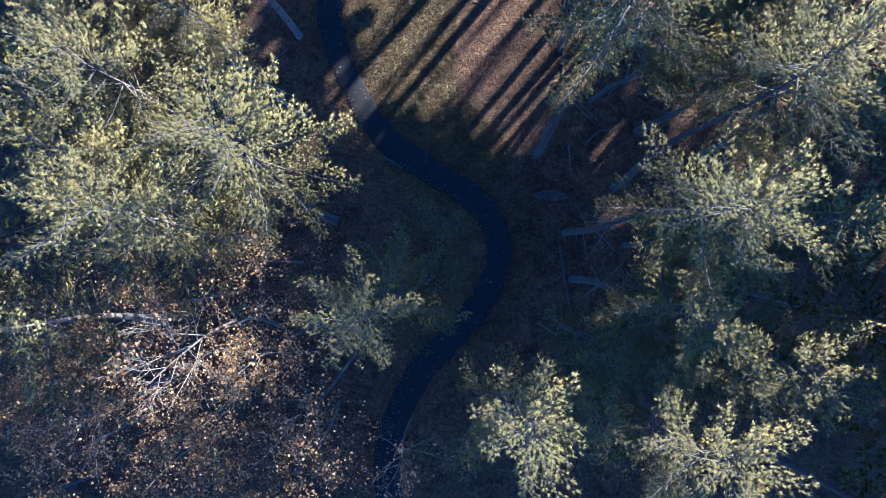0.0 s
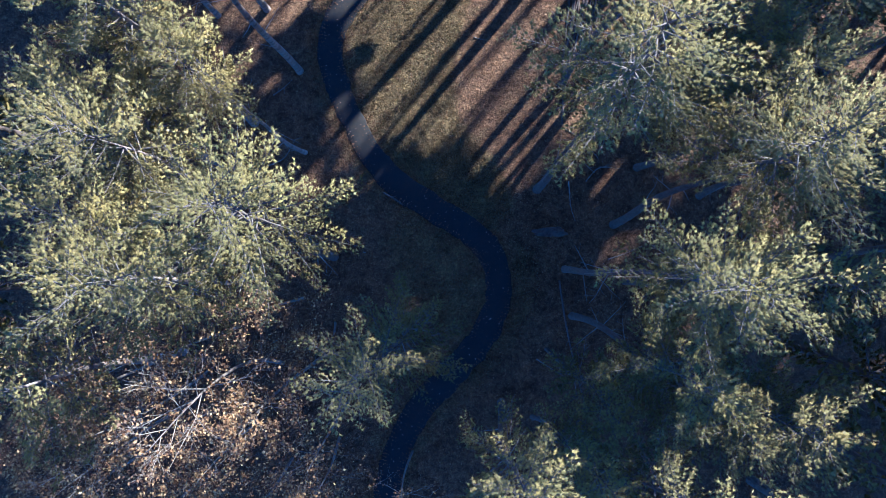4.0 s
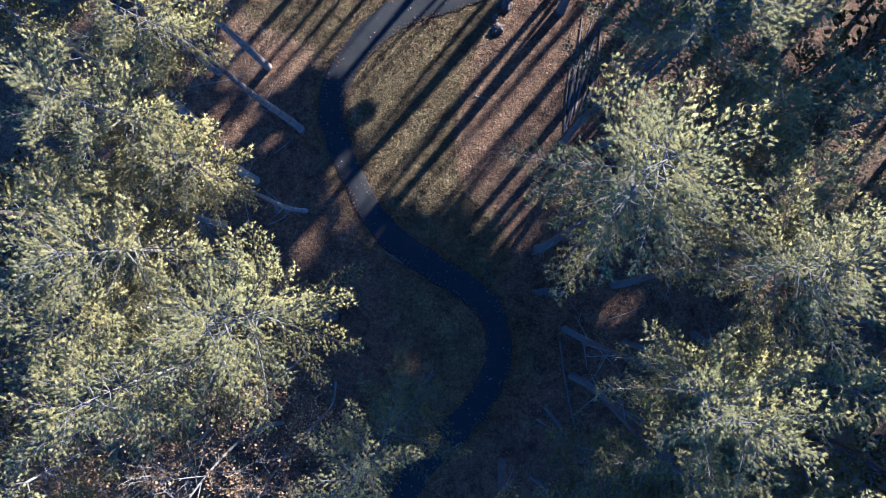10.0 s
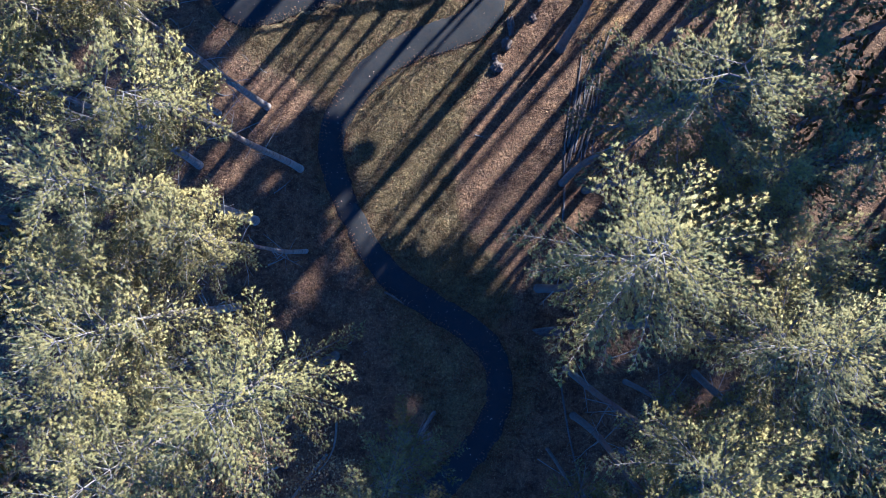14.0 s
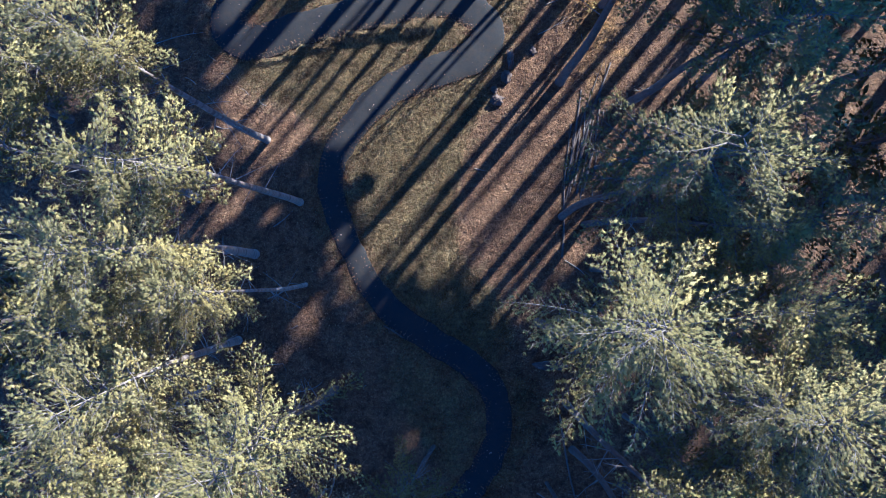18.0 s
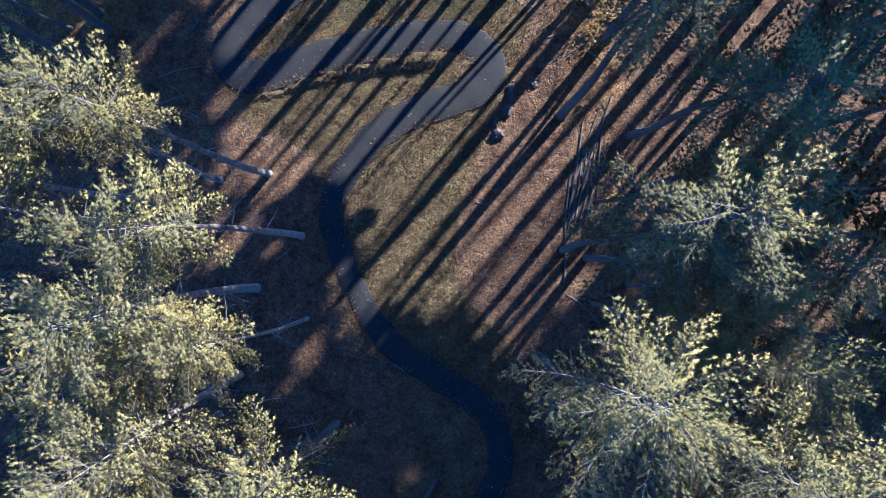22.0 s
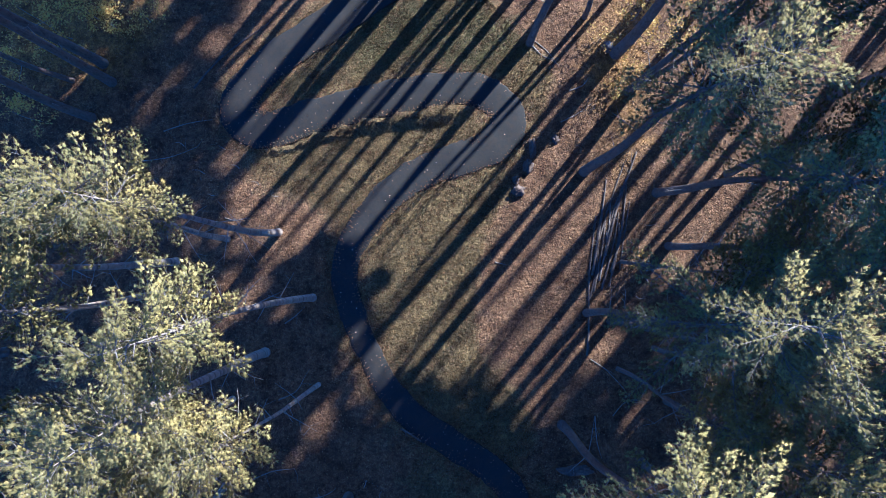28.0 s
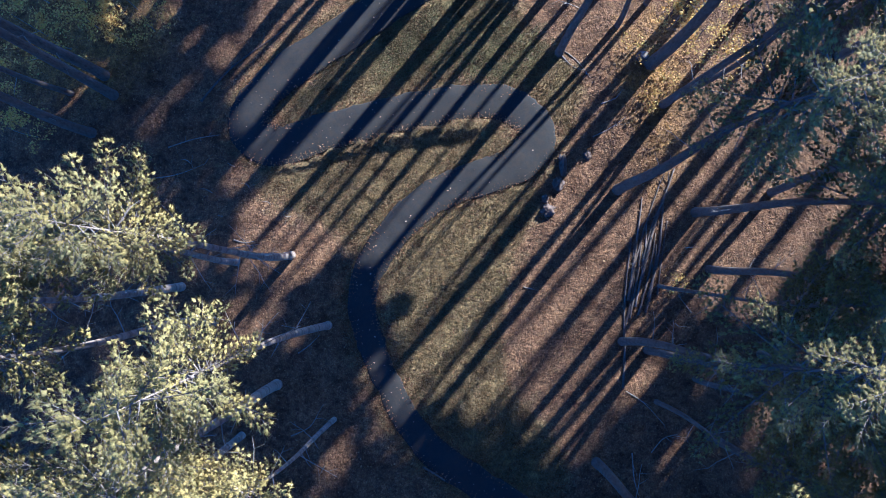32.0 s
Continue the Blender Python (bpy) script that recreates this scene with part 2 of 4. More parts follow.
class Tubes:
    """Gathers tapered tubes into one mesh."""

    def __init__(self):
        self.v, self.f, self.n = [], [], 0

    def add(self, pts, radii, sides=5, caps=True):
        pts = np.asarray(pts, float)
        k = len(pts)
        way = np.gradient(pts, axis=0)
        way /= np.linalg.norm(way, axis=1)[:, None] + 1e-9
        ref = np.array([0.0, 0.0, 1.0]) if abs(way[:, 2]).mean() < 0.8 else np.array([1.0, 0.0, 0.0])
        a = np.cross(way, ref)
        a /= np.linalg.norm(a, axis=1)[:, None] + 1e-9
        b = np.cross(way, a)
        ang = np.linspace(0, 2 * math.pi, sides, endpoint=False)
        ring = a[:, None, :] * np.cos(ang)[None, :, None] + b[:, None, :] * np.sin(ang)[None, :, None]
        v = pts[:, None, :] + ring * np.asarray(radii)[:, None, None]
        self.v.append(v.reshape(-1, 3))
        i = np.arange(k - 1)[:, None] * sides + np.arange(sides)[None, :] + self.n
        j = np.arange(k - 1)[:, None] * sides + (np.arange(sides) + 1)[None, :] % sides + self.n
        self.f.append(np.stack([i, j, j + sides, i + sides], -1).reshape(-1, 4))
        if not caps:
            self.n += k * sides
            return
        # end caps, closed to the tube's own middle points
        self.v.append(np.array([pts[0], pts[-1]]))
        c0 = self.n + k * sides
        r = np.arange(sides)
        s = (r + 1) % sides
        last = self.n + (k - 1) * sides
        self.f.append(np.stack([np.full(sides, c0), s + self.n, r + self.n, r + self.n], -1)[:, :4])
        self.f.append(np.stack([np.full(sides, c0 + 1), r + last, s + last, s + last], -1)[:, :4])
        self.n += k * sides + 2

    def mesh(self, name, material):
        f = np.concatenate(self.f)
        quads = f[f[:, 2] != f[:, 3]]
        tris = f[f[:, 2] == f[:, 3]][:, :3]
        tris2 = np.concatenate([quads[:, [0, 1, 2]], quads[:, [0, 2, 3]], tris])
        return mesh_from(name, np.concatenate(self.v), tris2, material, True)


def blades(rng, centres, ways, per, length, width, spread, heart=None):
    """Thin pointed blades in tufts: arrays of verts, triangles and, round a crown's heart, the rounded tufts' normals."""
    n = len(centres) * per
    c = np.repeat(centres, per, 0)
    w = np.repeat(ways, per, 0) + rng.normal(0, spread, (n, 3))
    w /= np.linalg.norm(w, axis=1)[:, None] + 1e-9
    side = np.cross(w, rng.normal(0, 1, (n, 3)))
    side /= np.linalg.norm(side, axis=1)[:, None] + 1e-9
    ln = length * rng.uniform(0.7, 1.25, (n, 1))
    out = None
    if heart is not None:
        o = c - heart
        o /= np.linalg.norm(o, axis=1)[:, None] + 1e-9
        out = w * 0.3 + o * 0.65 + np.array([0, 0, 0.3])
        out /= np.linalg.norm(out, axis=1)[:, None] + 1e-9
        side *= np.where(np.sum(np.cross(side, w) * out, 1) < 0, -1.0, 1.0)[:, None]
        out = np.repeat(out, 3, 0)
    v = np.stack([c - side * width / 2, c + side * width / 2, c + w * ln], 1)
    return v.reshape(-1, 3), np.arange(n * 3).reshape(-1, 3), out


def puffs(rng, centres, ways, size, heart=None, stretch=1.7):
    """The dense hearts of needle tufts: small uneven lumps drawn out along the twig."""
    n = len(centres)
    w = ways / (np.linalg.norm(ways, axis=1)[:, None] + 1e-9)
    a = np.cross(w, rng.normal(0, 1, (n, 3)))
    a /= np.linalg.norm(a, axis=1)[:, None] + 1e-9
    b = np.cross(w, a)
    r = size * rng.uniform(0.55, 1.3, (n, 1, 1))
    jig = lambda: rng.uniform(0.6, 1.4, (n, 1))
    local = np.stack([w * stretch * jig(), -w * 0.7 * stretch, a * jig(), -a * jig(), b * jig(), -b * jig()], 1)
    v = local * r + centres[:, None, :]
    out = None
    if heart is not None:
        o = centres - heart
        o /= np.linalg.norm(o, axis=1)[:, None] + 1e-9
        ln = local / (np.linalg.norm(local, axis=2)[:, :, None] + 1e-9)
        out = ln * 0.35 + o[:, None, :] * 0.6 + np.array([0, 0, 0.3])
        out = (out / (np.linalg.norm(out, axis=2)[:, :, None] + 1e-9)).reshape(-1, 3)
    f = np.array([(0, 2, 4), (0, 4, 3), (0, 3, 5), (0, 5, 2), (1, 4, 2), (1, 3, 4), (1, 5, 3), (1, 2, 5)])
    return v.reshape(-1, 3), (f[None] + np.arange(n)[:, None, None] * 6).reshape(-1, 3), out


def ground_z(x, y):
    """Height of the ground: a gentle fall towards +y, a grassy lip under the trail's middle leg, small unevenness."""
    x, y = np.asarray(x, float), np.asarray(y, float)
    z = -1.8 * np.tanh((y - 14) / 30)
    lip = LIP(x)
    z = z + 0.62 * np.exp(-((y - lip) / 0.5) ** 2) * np.clip((x + 15.5) / 2, 0, 1) * np.clip((1.0 - x) / 2, 0, 1)
    z = z + 0.10 * np.sin(x * 0.55 + 1.3 * np.sin(y * 0.31)) * np.sin(y * 0.47 + 0.9) + 0.035 * np.sin(x * 1.9 + y * 0.7) * np.sin(y * 2.3 - x * 0.6)
    return z


def LIP(x):
    return 29.2 + (x + 7.5) * 0.19 - 0.008 * (x + 7.5) ** 2 - 0.15


def gz(x, y):
    return float(ground_z(x, y))


# ---- trail ----
TRAIL = [(6.0, 47.0, 2.6), (0.0, 42.7, 2.6), (-6.0, 39.2, 2.6), (-9.7, 36.6, 2.6), (-13.0, 34.4, 2.6), (-15.6, 32.2, 2.6), (-16.6, 30.2, 2.8), (-15.9, 28.9, 3.0), (-14.2, 28.5, 2.8),
         (-11.3, 29.4, 2.6), (-7.6, 30.4, 2.6), (-4.3, 31.1, 2.6), (-1.4, 31.6, 2.5), (1.1, 31.4, 2.5), (2.8, 30.2, 2.6), (3.0, 28.6, 2.7), (1.7, 27.2, 2.6), (-0.7, 26.3, 2.5), (-2.9, 25.5, 2.4), (-5.1, 24.1, 2.3),
         (-7.0, 22.0, 2.2), (-8.4, 19.6, 2.0), (-8.6, 17.2, 1.9), (-7.9, 14.8, 1.8), (-6.9, 12.5, 1.7), (-5.6, 10.1, 1.8), (-3.6, 7.8, 2.0), (-0.9, 6.0, 2.0), (1.5, 4.5, 2.0), (3.2, 3.0, 2.0), (4.0, 1.1, 1.9), (4.0, -1.0, 1.9),
         (3.2, -3.1, 2.0), (1.9, -4.9, 2.0), (0.3, -6.7, 2.0), (-1.5, -8.6, 2.0), (-3.0, -11.2, 1.9), (-3.8, -13.5, 1.9), (-4.1, -15.9, 1.9), (-3.9, -18.5, 1.9), (-3.0, -24.0, 1.9), (0.0, -40.0, 1.9)]


def smooth_line(points, steps):
    p = np.array(points, float)
    out = []
    for i in range(len(p) - 1):
        a, b, c, d = p[max(i - 1, 0)], p[i], p[i + 1], p[min(i + 2, len(p) - 1)]
        for s in np.linspace(0, 1, steps, endpoint=False):
            out.append(0.5 * (2 * b + (c - a) * s + (2 * a - 5 * b + 4 * c - d) * s * s + (3 * b - a - 3 * c + d) * s ** 3))
    out.append(p[-1])
    return np.array(out)


LINE = smooth_line(TRAIL, 10)


def trail_distance(x, y):
    """Distance to the trail's middle line less half its width."""
    x, y = np.asarray(x, float).ravel(), np.asarray(y, float).ravel()
    best = np.full(x.shape, 1e9)
    for px, py, w in LINE[::2]:
        best = np.minimum(best, np.hypot(x - px, y - py) - w / 2)
    return best


def build_trail():
    way = np.gradient(LINE[:, :2], axis=0)
    way /= np.linalg.norm(way, axis=1)[:, None]
    side = np.stack([-way[:, 1], way[:, 0]], 1)
    cross = [(-0.5, -0.25), (-0.5, 0.0), (-0.46, 0.035), (-0.2, 0.05), (0.0, 0.055), (0.2, 0.05), (0.46, 0.035), (0.5, 0.0), (0.5, -0.25)]
    v = []
    for i, (x, y, w) in enumerate(LINE):
        wob = [0.16 * noise.noise(Vector((i * 0.23, s * 9.0, 2.0))) + 0.09 * noise.noise(Vector((i * 0.71, s * 9.0, 5.0))) + 0.04 * noise.noise(Vector((i * 1.9, s * 9.0, 8.0))) for s in (0, 1)]
        zc = gz(x, y)
        for u, h in cross:
            ww = w * u + (wob[0] if u < 0 else -wob[1]) * min(1, abs(u) * 2.2)
            px, py = x + side[i, 0] * ww, y + side[i, 1] * ww
            z0 = -1.8 * math.tanh((py - 14) / 30)
            v.append((px, py, 0.5 * (z0 + zc) + h + 0.05))
    k = len(cross)
    f = [(i * k + j, i * k + j + 1, (i + 1) * k + j + 1, (i + 1) * k + j) for i in range(len(LINE) - 1) for j in range(k - 1)]
    ob = new("trail", mesh_from("trail", v, f, asphalt, True))
    return tagged(ob, "narrow dark asphalt footpath winding in a switchback, strewn with leaves", "path", kind="structure")


def axis_steps(a, b, fine, far):
    core = np.arange(a, b + fine / 2, fine)
    out = fine * np.cumsum(1.35 ** np.arange(1, 40))
    out = out[out < far]
    return np.concatenate([(a - out)[::-1], core, b + out])


def in_poly(x, y, poly):
    inside = np.zeros(x.shape, bool)
    for (x0, y0), (x1, y1) in zip(poly, poly[1:] + poly[:1]):
        if y0 == y1:
            continue
        hit = ((y0 > y) != (y1 > y)) & (x < (x1 - x0) * (y - y0) / (y1 - y0) + x0)
        inside ^= hit
    return inside


CLEARING = [(-15.5, 25.0), (-15.0, 27.6), (-8.0, 29.0), (-1.0, 30.8), (3.5, 26.8), (3.0, 24.0), (1.5, 20.5), (0.6, 16.0), (1.2, 12.0), (5.0, 8.0), (5.0, 5.0), (2.5, 5.4), (-1.0, 7.5), (-4.0, 10.0), (-6.0, 14.0), (-6.8, 18.5), (-8.0, 20.5), (-11.0, 23.0)]
UPPER_GRASS = [(-15.5, 30.6), (-11.0, 31.5), (-6.0, 32.6), (-1.5, 33.6), (2.5, 32.6), (5.5, 29.0), (6.5, 33.0), (2.0, 38.0), (0.0, 41.0), (-6.0, 37.2), (-11.0, 34.2)]
INNER_BEND = [(-3.0, 5.5), (0.5, 3.6), (2.4, 1.5), (2.6, -1.5), (0.5, -4.5), (-2.0, -1.0), (-4.5, 3.0)]
OUTER_BEND = [(5.2, 4.0), (7.2, 2.5), (7.0, -1.5), (5.5, -4.0), (3.0, -7.0), (1.0, -8.5), (2.5, -5.0), (4.6, -2.0), (5.2, 1.0)]


def build_ground():
    xs, ys = axis_steps(-36, 36, 0.5, 1600), axis_steps(-24, 50, 0.5, 1600)
    X, Y = np.meshgrid(xs, ys)
    Z = ground_z(X, Y)
    d = trail_distance(X, Y).reshape(X.shape)
    Z = np.where(d < 0.1, np.minimum(Z, -1.8 * np.tanh((Y - 14) / 30) - 0.12), Z)
    n = len(xs)
    i, j = np.meshgrid(np.arange(len(xs) - 1), np.arange(len(ys) - 1))
    a = (j * n + i).ravel()
    me = mesh_from("ground", np.stack([X, Y, Z], -1).reshape(-1, 3), np.stack([a, a + 1, a + n + 1, a + n], 1), ground_mat, True)
    grass = in_poly(X, Y, CLEARING) * 1.0 + in_poly(X, Y, UPPER_GRASS) * 1.0 + in_poly(X, Y, INNER_BEND) * 0.75 + in_poly(X, Y, OUTER_BEND) * 0.6
    grass = np.maximum(np.clip(grass, 0, 1), 0.55 * (d < 0.9))
    for _ in range(7):
        g = np.pad(grass, 1, mode="edge")
        grass = (g[:-2, 1:-1] + g[2:, 1:-1] + g[1:-1, :-2] + g[1:-1, 2:] + 2 * g[1:-1, 1:-1]) / 6
    green = 1.1 * np.exp(-((X + 2) ** 2 / 60 + (Y - 36) ** 2 / 14)) + 0.35 * np.exp(-((X + 1) ** 2 / 30 + (Y - 22) ** 2 / 30)) + 0.5 * np.exp(-((X + 12) ** 2 / 20 + (Y - 31.5) ** 2 / 5))
    gold = 0.75 * np.exp(-((X - 11) ** 2 / 16 + (Y - 35) ** 2 / 30)) + 1.2 * np.exp(-((X + 29) ** 2 / 60 + (Y - 37) ** 2 / 40)) + 0.5 * np.exp(-((X - 12) ** 2 / 12 + (Y - 27) ** 2 / 30))
    col = np.stack([grass, np.clip(green, 0, 1), np.clip(gold, 0, 1), np.ones_like(X)], -1).reshape(-1, 4).astype(np.float32)
    at = me.color_attributes.new("cover", "FLOAT_COLOR", "POINT")
    at.data.foreach_set("color", col.ravel())
    return tagged(new("ground", me), "forest floor of brown fallen leaves and dry grass", "ground", kind="structure")


build_ground()
build_trail()


# ---- pines ----
def unit(v):
    return v / (np.linalg.norm(v) + 1e-9)


def pine(base, top, reach, bare=0.5, girth=0.27, seed=1, fullness=1.0, per=30, stubs=7, bend=0.5, sink=0.25, label="", limbs_apart=True, whorls=11, blade=(0.27, 0.03), puff=0.0, gap=0.21, bole=None):
    """A white pine from its foot to its tip: trunk, limbs, dead stubs and a crown of needle tufts."""
    rng = np.random.default_rng(seed)
    z0 = gz(*base) - sink
    root = np.array([base[0], base[1], z0])
    axis = np.array(top, float) - root
    height = np.linalg.norm(axis)
    sway = unit(np.array([rng.normal(), rng.normal(), 0])) * bend

    def at(s):
        return axis * s + sway * math.sin(s * math.pi) * (1 - 0.3 * s) + sway[[1, 0, 2]] * 0.35 * math.sin(s * 9 + seed)

    thing = new("pine_tree")
    thing.location = root
    tagged(thing, label or "tall white pine with grey-green needle tufts on a bare lower trunk", "tree", "pines of the wood")
    tr = Tubes()
    s_list = np.concatenate([[0, 0.006, 0.015, 0.03], np.linspace(0.06, 1, 20)])
    flare = [1.28, 1.16, 1.08, 1.03] + [max(0.035, (1 - 0.965 * s ** 1.1) * (1 - 0.65 * min(1, 1.6 * max(0, s - bare) / (1 - bare)))) for s in s_list[4:]]
    tr.add([at(s) for s in s_list], [girth * f for f in flare], 10)
    part("trunk", tr.mesh("trunk", bole or pine_bark), thing)
    # dead stubs under the crown
    for i in range(stubs):
        s = rng.uniform(0.18, bare + 0.08)
        az = rng.uniform(0, 2 * math.pi)
        d = np.array([math.cos(az), math.sin(az), rng.uniform(-0.15, 0.25)])
        ln = rng.uniform(0.5, 2.4)
        k = Tubes()
        p0 = at(s)
        pts = [p0 + d * ln * u + np.array([0, 0, 0.25 * u * u * ln * rng.uniform(-1, 0.6)]) for u in np.linspace(0, 1, 5)]
        k.add(pts, np.linspace(0.035, 0.010, 5), 4)
        if ln > 1.2:
            for u in (2, 3):
                sd = unit(np.cross(d, [0, 0, 1]) * rng.choice([-1, 1]) + d * 0.8 + rng.normal(0, 0.25, 3))
                k.add([pts[u], pts[u] + sd * 0.4 * ln * rng.uniform(0.4, 1)], [0.014, 0.006], 3)
        part("dead_branch", k.mesh("dead_branch", dead_wood), thing)
    centres, ways = [], []
    count = 0
    joined = Tubes()
    for w in range(whorls):
        f = (w + rng.uniform(-0.25, 0.25)) / (whorls - 1)          # 0 at the crown's foot, 1 at its tip
        f = min(max(f, 0), 1)
        s = bare + (0.985 - bare) * f
        n_b = rng.integers(3, 6) if f < 0.9 else 4
        az0 = rng.uniform(0, 6.28)
        prof = (1 - f) ** 0.40 * (0.70 + 0.30 * min(1, f / 0.3)) + 0.07
        for b in range(n_b):
            if rng.random() < 0.10 and f < 0.7:
                continue
            az = az0 + b * 6.283 / n_b + rng.normal(0, 0.25)
            ln = reach * prof * rng.uniform(0.6, 1.18)
            rise = -0.05 + 0.55 * f + rng.normal(0, 0.08)
            out = np.array([math.cos(az), math.sin(az), 0])
            p0 = at(s)
            us = np.linspace(0, 1, 7)
            curl = rng.normal(0, 0.12)
            sidew = np.array([-out[1], out[0], 0])
            pts = np.array([p0 + out * ln * u + sidew * curl * ln * u * u + np.array([0, 0, ln * (rise * u - 0.22 * (1 - f) * u * (1 - u) * 1.6 + 0.14 * u ** 3)]) for u in us])
            k = Tubes() if limbs_apart else joined
            r0 = 0.012 + 0.008 * ln
            k.add(pts if limbs_apart else pts[::3], r0 * (1 - 0.85 * (us if limbs_apart else us[::3])), 4 if limbs_apart else 3, limbs_apart)
            heading = np.gradient(pts, axis=0)
            heading /= np.linalg.norm(heading, axis=1)[:, None]
            n_t = max(5, int(ln * 6.0 * fullness))
            for q in range(n_t):
                u = 0.12 + 0.86 * (q + rng.uniform(0, 0.8)) / n_t
                i = min(int(u * 6), 5)
                g = u * 6 - i
                p = pts[i] * (1 - g) + pts[i + 1] * g
                h = heading[i]
                sd = unit(np.cross(h, [0, 0, 1])) * (1 if q % 2 else -1)
                tl = (0.30 + 0.24 * ln * (1 - u) ** 0.7) * rng.uniform(0.55, 1.25)
                d = unit(h * rng.uniform(0.75, 1.2) + sd * rng.uniform(0.5, 0.95) + np.array([0, 0, rng.uniform(0.0, 0.45)]))
                e = p + d * tl
                m_ = p + d * tl * 0.55 + np.array([0, 0, -0.03 * tl])
                if limbs_apart:
                    k.add([p, e], [0.010, 0.004], 3, False)
                nt_ = max(2, int(tl / gap))
                for v_ in range(nt_):
                    c = p + (e - p) * (0.25 + 0.80 * (v_ + 0.6) / nt_)
                    centres.append(c + rng.normal(0, 0.045, 3))
                    ways.append(d * 0.9 + np.array([0, 0, 0.35]))
            for u in np.linspace(0.10, 1.0, max(3, int(ln * 5.0 * fullness))):
                i = min(int(u * 6), 5)
                g = u * 6 - i
                centres.append(pts[i] * (1 - g) + pts[i + 1] * g + rng.normal(0, 0.04, 3))
                ways.append(heading[i] * 0.7 + np.array([0, 0, 0.6]))
            if limbs_apart:
                part("limb", k.mesh("limb", twig_bark), thing)
            count += 1
    for _ in range(10):
        centres.append(at(rng.uniform(0.95, 1.0)))
        ways.append(np.array([0, 0, 1.0]) + rng.normal(0, 0.3, 3))
    if not limbs_apart:
        tagged(part("limb_mass", joined.mesh("limb_mass", twig_bark), thing), kind="stuff")
    ways = np.array(ways)
    ways /= np.linalg.norm(ways, axis=1)[:, None]
    heart = at(bare + (1 - bare) * 0.45)
    v, f, soft_normals = blades(rng, np.array(centres), ways, per, blade[0], blade[1], 0.8, heart)
    if puff:
        v2, f2, n2 = puffs(rng, np.array(centres), ways, puff, heart, 2.0 if puff < 0.15 else 1.6)
        v, f, soft_normals = np.concatenate([v, v2]), np.concatenate([f, f2 + len(v)]), np.concatenate([soft_normals, n2])
    me = mesh_from("crown", v, f, needles, True)
    if soft_normals is not None:
        at_ = me.attributes.new("custom_normal", "FLOAT_VECTOR", "POINT")
        at_.data.foreach_set("vector", soft_normals.astype(np.float32).ravel())
    part("crown", me, thing)
    return thing


